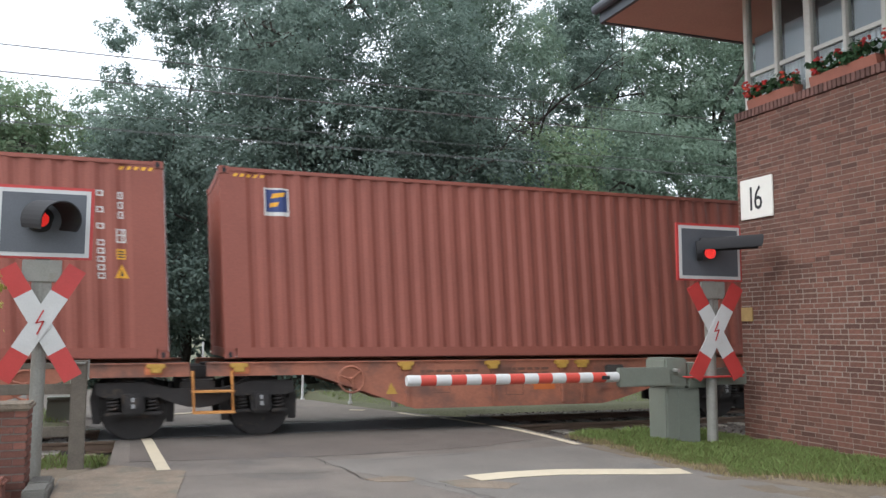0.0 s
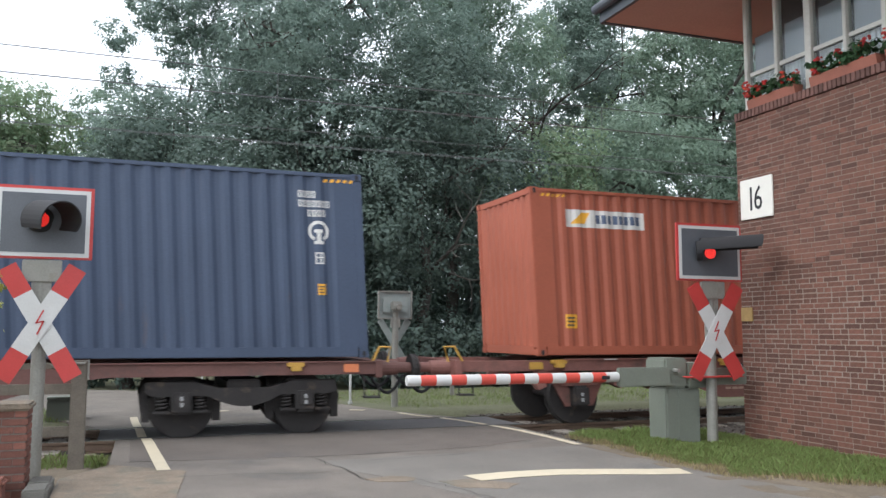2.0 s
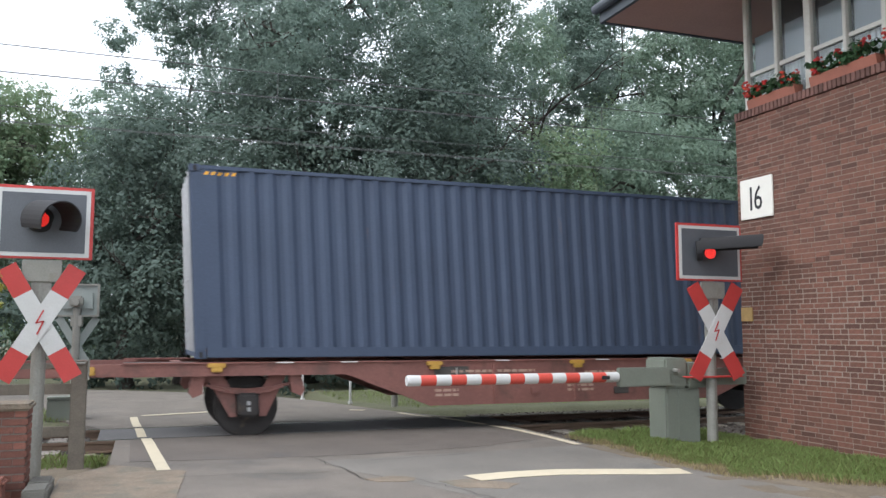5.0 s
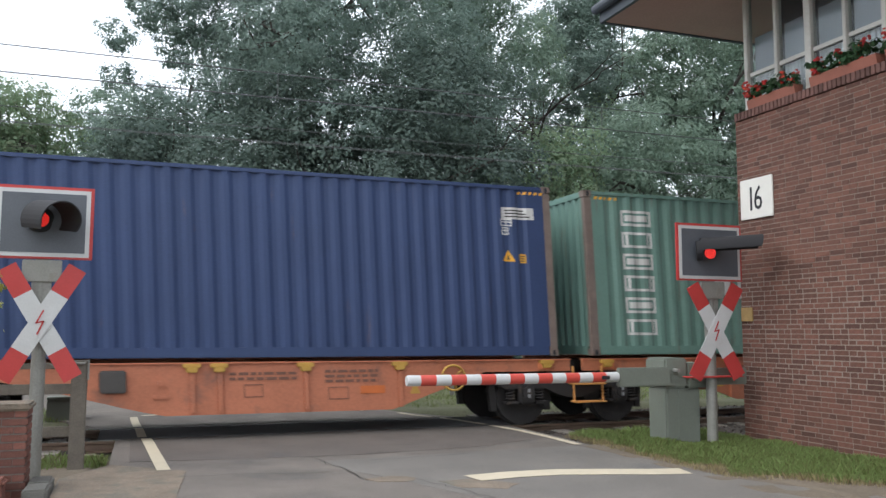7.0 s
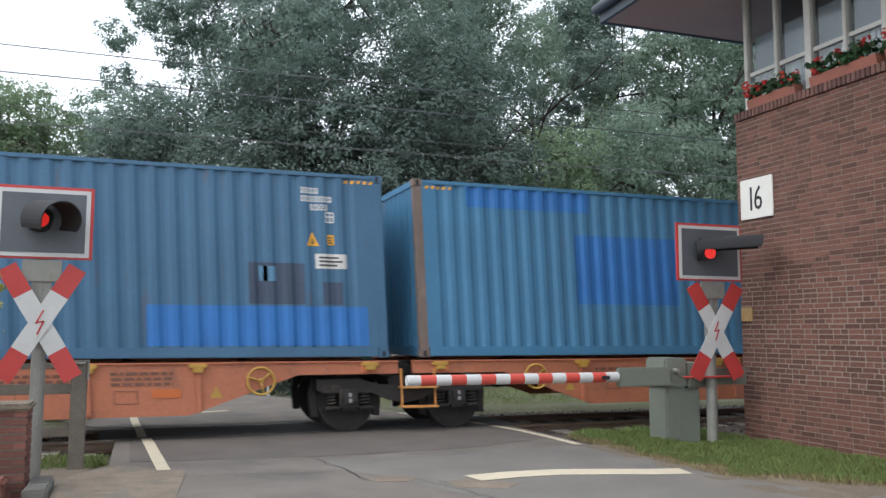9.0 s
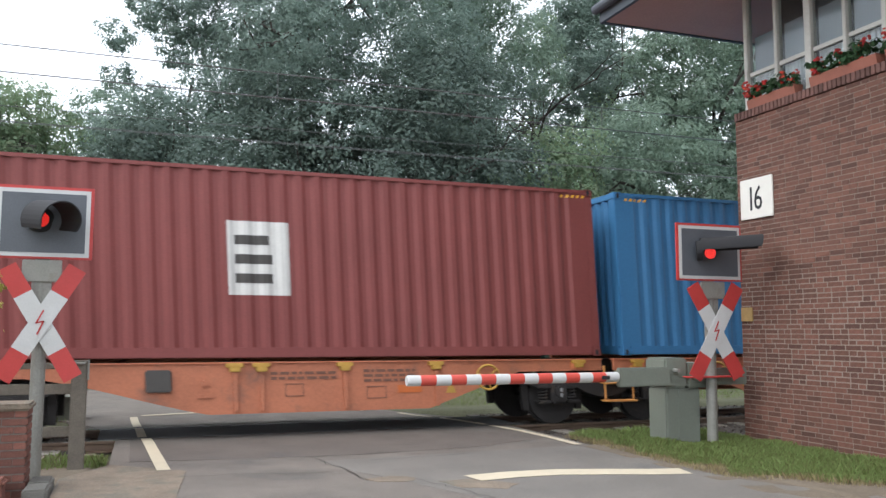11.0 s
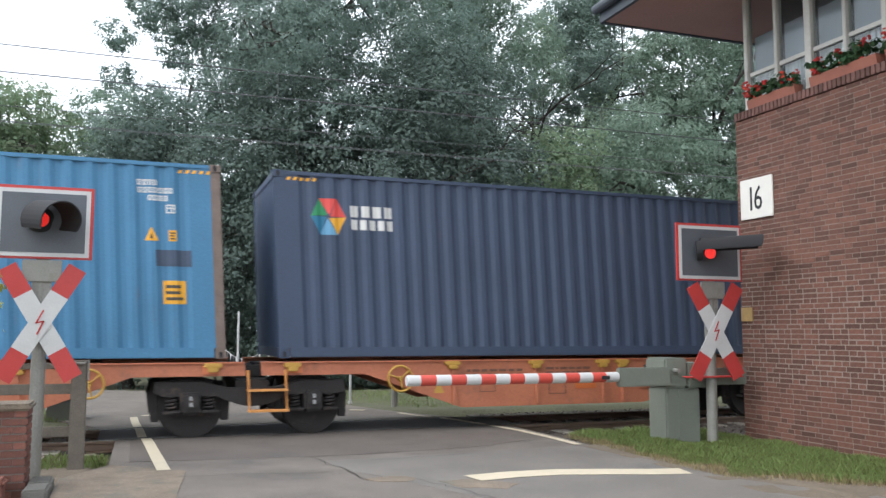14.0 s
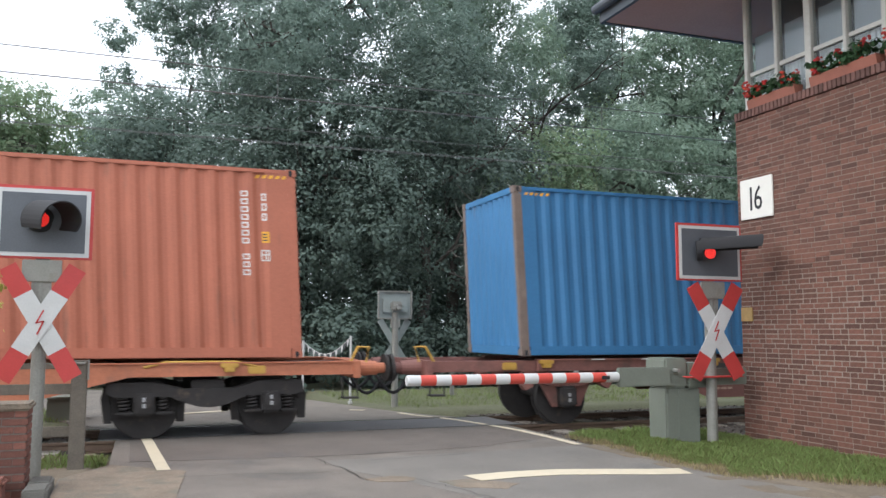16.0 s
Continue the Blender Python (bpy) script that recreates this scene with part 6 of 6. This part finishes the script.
        up2 = decal("yellow_wave", [[(x0 + w * 0.2, z0 + h * 0.3), (x0 + w * 0.5, z0 + h * 0.34), (x0 + w * 0.6, z0 + h * 0.5), (x0 + w * 0.24, z0 + h * 0.46)], [(x0 + w * 0.28, z0 + h * 0.62), (x0 + w * 0.8, z0 + h * 0.70), (x0 + w * 0.88, z0 + h * 0.86), (x0 + w * 0.34, z0 + h * 0.80)]], DECAL_YELLOW, d)
        up2.location = (0, -0.006, 0)
    elif kind == "round":
        u = w / 7.0
        decal("logo", ring(x0 + u * 0.5, cz, u * 0.5, h / 2, 0.09) + [bar(x0 + u * 1.05, z0, u * 0.3, h)] + [bar(x0 + u * 1.35, z0 + k * h, u * 0.5, h * 0.2) for k in (0.0, 0.4, 0.8)], DECAL_RED, c, "red part of a painted company logo")
        polys = []
        for i in range(5):
            polys += ring(x0 + u * (2.5 + i), cz - h * 0.04, u * 0.48, h * 0.46, 0.105)
        decal("logo", polys, DECAL_WHITE, c, "white part of a painted company logo")
    elif kind == "hexa":
        r = w / 2
        pts = [(cx + r * math.cos(radians(60 * i)), cz + h / 2 * math.sin(radians(60 * i)) * 1.1) for i in range(6)]
        for i, m in ((0, DECAL_RED), (1, DECAL_RED), (2, DECAL_GREEN), (3, PATCH["tealp"]), (4, PATCH["cyan"]), (5, DECAL_YELLOW)):
            a, b = pts[i], pts[(i + 1) % 6]
            decal("logo_facet", [[(cx + (a[0] - cx) * 0.08, cz + (a[1] - cz) * 0.08), a, b]], m, c, "coloured facet of a hexagonal logo")
    elif kind == "bars":
        n = max(4, int(w / h * 1.15))
        decal("name_bar", columns(x0, z0, x1, z1, n, 0.3), DECAL_WHITE, c, "white painted name drawn as bars")
    elif kind == "letters":
        for b in columns(x0, z0, x1, z1, 8, 0.3) + columns(x0 - 3.0, z0, x0 - 0.6, z1, 5, 0.3):
            decal("name_bar", [b], DECAL_WHITE, c, "tall white bar of a painted name")
    elif kind == "column":
        n = 6
        for i in range(n):
            z = z1 - (i + 1) * h / n
            decal("name_sign", block_glyph(x0, z + h / n * 0.14, x1, z + h / n * 0.92, i, 0.045), DECAL_WHITE, c, "white painted sign drawn as plain strokes")
    elif kind == "glyphs":
        for i in range(4):
            a = x0 + w * i / 4
            decal("name_sign", block_glyph(a + 0.02, z0, a + w / 4 * 0.84, z1, i, 0.13), DECAL_WHITE, c, "large white painted sign drawn as plain strokes")
    elif kind == "slant":
        k = h * 0.27
        e = 0.30
        decal("logo_field", [[(x0 + e * 0.05, z0), (x1 - e * 0.55, z0), (x1 - e * 0.25, z0 + k), (x0 + e * 0.35, z0 + k)], [(x0 + e * 0.35, z0 + k), (x0 + w * 0.385, z0 + k), (x0 + w * 0.47, z1), (x0 + e * 1.25, z1)]], DECAL_RED, c, "slanted red logo field")
        ex, ez = x0 + w * 0.245, z0 + h * 0.62
        m = decal("emblem", ring(ex, ez + 0.05, 0.33, 0.34, 0.085, -60, 240) + [bar(ex - 0.2, ez - 0.36, 0.4, 0.09), bar(ex - 0.06, ez - 0.3, 0.12, 0.3), bar(ex - 0.15, ez - 0.02, 0.3, 0.12)], DECAL_WHITE, c, "white railway emblem")
        m.location = (0, -0.003, 0)
        m = decal("name_bar", columns(x0 + w * 0.40, z0 + 0.07, x1 - e, z0 + k - 0.07, 7, 0.3, 0.03), DECAL_WHITE, c, "white name bars")
        m.location = (0, -0.003, 0)
    elif kind == "big":
        t = 0.15
        l = 0.22
        polys = []
        for a in (x0, x0 + w * 0.50):
            polys += [bar(a, z0, w * 0.40, t, 0.04), bar(a + 0.04, z0 + t, t * 1.1, h - 2 * t, l * 0.7), bar(a + l * 0.85, z1 - t, w * 0.38, t, 0.04)]
        polys.append(bar(x1 - t * 1.5, z0 + t, t * 1.1, h - 2 * t, l * 0.7))
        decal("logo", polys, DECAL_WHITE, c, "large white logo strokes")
    elif kind == "tall":
        d = decal("name_panel", [bar(x0, z0, w, h)], PATCH["cream"], c, "tall cream name panel")
        up = decal("name_strokes", ring(cx, z1 - h * 0.11, w * 0.36, h * 0.065, 0.09) + [bar(x0 + w * 0.14, z1 - h * 0.26, 0.1, h * 0.2), bar(cx - 0.05, z0 + h * 0.36, 0.1, h * 0.27), bar(x0 + w * 0.2, z0 + h * 0.04, 0.1, h * 0.26), bar(x0 + w * 0.2, z0 + h * 0.04, w * 0.6, 0.09)], DECAL_RED, d, "red strokes")
        up.location = (0, -0.003, 0)
    elif kind == "strokes":
        u = w / 3
        decal("logo", ring(x0 + u * 0.5, cz, u * 0.44, h / 2, 0.11) + [[(x0 + u * 1.05, z0), (x0 + u * 2.05, z0), (x0 + u * 1.6, z1)], bar(x0 + u * 2.4, z0, 0.14, h)], DECAL_WHITE, c, "white painted company sign drawn as strokes")
    elif kind == "swirl":
        polys = ring(x0 + w * 0.42, cz - h * 0.05, w * 0.26, h * 0.36, 0.09, 20, 330) + ring(x0 + w * 0.42, cz - h * 0.05, w * 0.12, h * 0.17, 0.06)
        polys += stroke([(x0, cz + h * 0.02), (x0 + w * 0.22, cz - h * 0.2), (x0 + w * 0.35, z0 + 0.05)], 0.08) + stroke([(x0 + w * 0.58, cz), (x0 + w * 0.6, z1 - 0.06), (x0 + w * 0.72, z1 - 0.16)], 0.11) + stroke([(x0 + w * 0.65, cz), (x0 + w * 0.85, cz + 0.02), (x0 + w * 0.98, cz - 0.02)], 0.055) + stroke([(x0 + w * 0.66, cz - 0.06), (x0 + w * 0.82, cz - 0.16), (x0 + w * 0.8, z0)], 0.055)
        decal("emblem", polys, DECAL_WHITE, c, "white curling emblem")


PRINT = material("dark_print", (0.06, 0.055, 0.05), 0.7, vary=0.1)
PRINT_BLUE = material("blue_print", (0.08, 0.11, 0.18), 0.7, vary=0.1)


def hazard(c):
    for a in (0.20, CL - 0.62):
        s = decal("height_stripe", [bar(a + 0.10 * i, CH - 0.155, 0.055, 0.05, 0.03) for i in range(5)], DECAL_YELLOW, c, "yellow and black height stripes")


def marks(key, *rows):
    for row in rows:
        mark(BOXES[key], *row)


for key in BOXES:
    hazard(BOXES[key])
marks("c0", ("logo_f", 0.66, 2.17, 1.04, 2.6))
marks("c1", ("vtext", 11.25, 1.15, 11.37, 2.46), ("vtext", 11.54, 2.02, 11.63, 2.45), ("box", 11.52, 1.67, 11.65, 1.87), ("yellow", 11.52, 1.43, 11.64, 1.58), ("tri", 11.49, 1.16, 11.68, 1.36), ("plate", 0.57, 2.21, 2.12, 2.53), ("yellow", 0.47, 0.52, 0.67, 0.71))
marks("c2", ("round", 0.56, 2.22, 2.53, 2.57), ("white", 11.25, 2.4, 11.88, 2.55), ("box", 11.32, 2.29, 11.47, 2.37), ("box", 11.31, 2.18, 11.39, 2.26), ("tri", 11.28, 1.66, 11.46, 1.84), ("yellow", 11.57, 1.65, 11.68, 1.79))
marks("c3", ("vtext", 11.22, 1.16, 11.39, 2.47), ("vtext", 11.54, 2.04, 11.65, 2.49), ("box", 11.52, 1.66, 11.69, 1.88), ("yellow", 11.54, 1.4, 11.66, 1.58), ("tri", 11.52, 1.16, 11.72, 1.35), ("plate", 0.67, 2.23, 2.25, 2.54), ("yellow", 0.56, 0.47, 0.79, 0.71))
marks("c4", ("rows", 11.17, 2.19, 11.75, 2.63), ("emblem", 11.31, 1.76, 11.64, 2.12), ("box", 11.41, 1.45, 11.55, 1.63), ("yellow", 11.43, 0.97, 11.55, 1.14), ("hexa", 0.65, 1.9, 1.22, 2.51), ("bars", 1.3, 2.21, 2.03, 2.4), ("bars", 1.3, 1.99, 2.03, 2.15))
marks("c5", ("rows", 10.77, 2.29, 11.35, 2.68), ("box", 11.2, 2.09, 11.31, 2.23), ("tri", 10.86, 1.74, 11.06, 1.94), ("yellow", 11.21, 1.73, 11.31, 1.88), ("white", 11.01, 1.37, 11.17, 1.55), ("white", 11.23, 1.37, 11.48, 1.56), ("yellow", 11.08, 0.81, 11.39, 1.17), ("tall", 0.66, 0.34, 1.04, 2.74), ("pale", 3.54, 0.77, 4.76, 1.53), ("pale", 5.81, 0.54, 6.47, 1.09))
marks("c6", ("slant", 1.72, 0.94, 4.74, 2.16), ("big", 3.04, 1.33, 4.93, 2.1), ("glyphs", 5.3, 1.33, 9.56, 2.15), ("bars", 5.33, 0.94, 9.54, 1.25), ("rows", 11.13, 2.27, 11.7, 2.72), ("emblem", 11.27, 1.8, 11.61, 2.18), ("box", 11.38, 1.52, 11.53, 1.67), ("yellow", 11.39, 1.04, 11.5, 1.2))
marks("c7", ("rows", 11.13, 2.27, 11.7, 2.72), ("emblem", 11.27, 1.8, 11.61, 2.18), ("box", 11.38, 1.52, 11.53, 1.67), ("yellow", 11.39, 1.04, 11.5, 1.2), ("slant", 1.72, 0.94, 4.74, 2.16), ("big", 3.04, 1.33, 4.93, 2.1), ("glyphs", 5.3, 1.33, 9.56, 2.15), ("bars", 5.33, 0.94, 9.54, 1.25))
marks("g", ("letters", 5.69, 1.04, 9.26, 1.99), ("rows", 10.9, 2.25, 11.83, 2.53), ("box", 11.3, 1.92, 11.43, 2.09), ("yellow", 11.59, 1.93, 11.72, 2.07), ("column", 0.75, 0.29, 1.37, 2.62))
marks("e", ("white", 11.26, 2.31, 11.86, 2.51), ("box", 11.24, 2.19, 11.45, 2.31), ("box", 11.26, 2.04, 11.39, 2.17), ("tri", 11.25, 1.59, 11.48, 1.79), ("yellow", 11.57, 1.57, 11.69, 1.72), ("round", 0.72, 2.21, 2.75, 2.52))
marks("h", ("vtext", 11.33, 1.11, 11.52, 2.54), ("vtext", 11.67, 2.06, 11.77, 2.53), ("yellow", 11.66, 1.83, 11.79, 1.99), ("box", 11.67, 1.57, 11.79, 1.73), ("yellow", 11.36, 0.52, 11.56, 0.73), ("tri", 11.63, 0.52, 11.86, 0.75), ("brown", 11.06, 0.18, 11.31, 0.76), ("redp", 12.03, 0.09, 12.23, 1.37), ("strokes", 0.91, 1.92, 1.83, 2.45))
marks("i", ("vtext", 11.26, 1.19, 11.42, 2.53), ("vtext", 11.58, 2.09, 11.68, 2.53), ("yellow", 11.57, 1.8, 11.7, 1.97), ("box", 11.57, 1.55, 11.69, 1.71), ("tri", 11.52, 1.21, 11.76, 1.42), ("swirl", 0.55, 1.97, 1.82, 2.63), ("bars", 1.73, 2.35, 3.54, 2.6))
marks("j", ("tags", 10.87, 2.07, 11.73, 2.62), ("box", 11.28, 1.82, 11.42, 1.96), ("orange", 11.14, 1.31, 11.57, 1.56), ("orange", 11.16, 1.04, 11.56, 1.21), ("tri", 11.24, 0.59, 11.49, 0.81), ("bright", 7.11, 1.04, 9.65, 1.9), ("bright", 10.36, 0.16, 11.33, 0.27), ("bright", 0.92, 2.48, 3.26, 2.84), ("bright", 2.92, 0.89, 5.01, 2.09))
marks("l", ("rows", 10.89, 2.29, 11.46, 2.68), ("box", 11.26, 2.1, 11.4, 2.27), ("tri", 10.95, 1.73, 11.15, 1.95), ("yellow", 11.28, 1.75, 11.39, 1.91), ("white", 11.08, 1.38, 11.58, 1.61), ("navy", 10.05, 0.82, 10.9, 1.45), ("navy", 11.18, 0.82, 11.49, 1.17), ("cyan", 10.21, 1.17, 10.46, 1.4), ("bright", 8.58, 0.19, 11.88, 0.79))
marks("n", ("vtext", 11.34, 1.18, 11.53, 2.53), ("vtext", 11.66, 2.06, 11.76, 2.48), ("yellow", 11.68, 1.71, 11.81, 1.86), ("box", 11.67, 1.43, 11.78, 1.59), ("column", 0.78, 1.02, 1.28, 2.62))
marks("m", ("white", 5.92, 0.95, 6.85, 2.07))
marks("o", ("rows", 11.17, 2.23, 11.74, 2.64), ("emblem", 11.29, 1.74, 11.63, 2.1), ("box", 11.41, 1.44, 11.54, 1.61), ("yellow", 11.41, 0.96, 11.53, 1.13), ("hexa", 0.51, 1.9, 1.06, 2.53), ("bars", 1.16, 2.21, 1.88, 2.42), ("bars", 1.17, 2.02, 1.89, 2.17))
marks("p", ("tags", 10.88, 2.1, 11.78, 2.64), ("box", 11.29, 1.83, 11.44, 2.0), ("orange", 11.15, 1.33, 11.57, 1.6), ("orange", 11.16, 1.08, 11.58, 1.25), ("orange", 11.26, 0.76, 11.49, 0.82), ("bright", 7.44, 0.95, 9.57, 2.03))
marks("q", ("vtext", 11.31, 1.13, 11.48, 2.47), ("vtext", 11.63, 2.0, 11.72, 2.46), ("yellow", 11.62, 1.75, 11.75, 1.9), ("box", 11.62, 1.48, 11.74, 1.63), ("tri", 11.58, 1.13, 11.81, 1.34))
marks("r", ("rows", 11.33, 2.22, 11.89, 2.63), ("emblem", 11.49, 1.75, 11.8, 2.11), ("box", 11.56, 1.46, 11.7, 1.62), ("yellow", 11.57, 0.98, 11.7, 1.14), ("hexa", 0.57, 1.9, 1.13, 2.5), ("bars", 1.2, 2.21, 1.94, 2.39), ("bars", 1.21, 2.01, 1.94, 2.17))
marks("s", ("rows", 11.01, 2.31, 11.59, 2.65), ("box", 11.4, 2.13, 11.53, 2.26), ("tri", 11.09, 1.72, 11.29, 1.92), ("yellow", 11.43, 1.72, 11.54, 1.88), ("navy", 11.24, 1.35, 11.74, 1.59), ("yellow", 11.33, 0.8, 11.65, 1.14), ("bluep", 0.61, 0.23, 1.24, 2.7), ("greyp", 0.17, 2.55, 0.43, 2.78), ("tealp", 4.43, 1.05, 5.32, 1.7))
marks("t", ("salmonp", 3.34, 0.21, 4.55, 0.81), ("salmonp", 7.26, 0.18, 8.43, 0.75), ("navy", 1.2, 0.21, 1.69, 1.43), ("navy", 2.05, 0.21, 2.49, 0.61), ("navy", 3.06, 0.21, 3.31, 0.89), ("navy", 4.56, 0.21, 4.91, 0.78), ("navy", 5.67, 0.2, 6.36, 0.75), ("navy", 8.79, 0.68, 9.04, 1.12), ("navy", 9.92, 0.19, 11.11, 0.85), ("greyd", 9.89, 2.26, 10.78, 2.85))
marks("cb", ("tags", 10.94, 2.11, 11.81, 2.64), ("box", 11.34, 1.83, 11.5, 2.0), ("orange", 11.21, 1.32, 11.64, 1.58), ("orange", 11.21, 1.07, 11.63, 1.23), ("tri", 11.33, 0.73, 11.56, 0.97), ("orange", 11.32, 0.47, 11.56, 0.63), ("bluef", 5.42, 0.98, 9.68, 1.98))
marks("ca", ("vtext", 11.34, 1.25, 11.47, 2.57), ("vtext", 11.65, 2.09, 11.74, 2.55), ("yellow", 11.65, 1.75, 11.76, 1.92), ("box", 11.63, 1.47, 11.76, 1.64))


def motions():
    """The whole train rolls by at a nearly steady pace; lag: metres that it is ahead of or behind an even run."""
    lag = {0.0: -0.14, 0.5: -0.05, 1.0: 0.0, 1.5: 0.0, 2.0: -0.08, 2.5: -0.08, 3.0: 0.0, 4.0: 0.0, 6.5: 0.0, 7.0: 0.03, 7.5: 0.11, 8.0: 0.0, 8.5: 0.04, 9.0: -0.05,
           11.5: 0.12, 12.0: 0.0, 12.5: 0.05, 13.0: 0.06, 13.5: 0.0, 14.0: -0.04, 14.5: -0.27, 15.0: 0.04, 15.5: 0.03, 16.0: -0.08}
    for ob in MOVING:
        p = ob.location.copy()
        walk(ob, [(t, pose(p.x + SPEED * t + d, p.y, p.z)) for t, d in lag.items()])


motions()
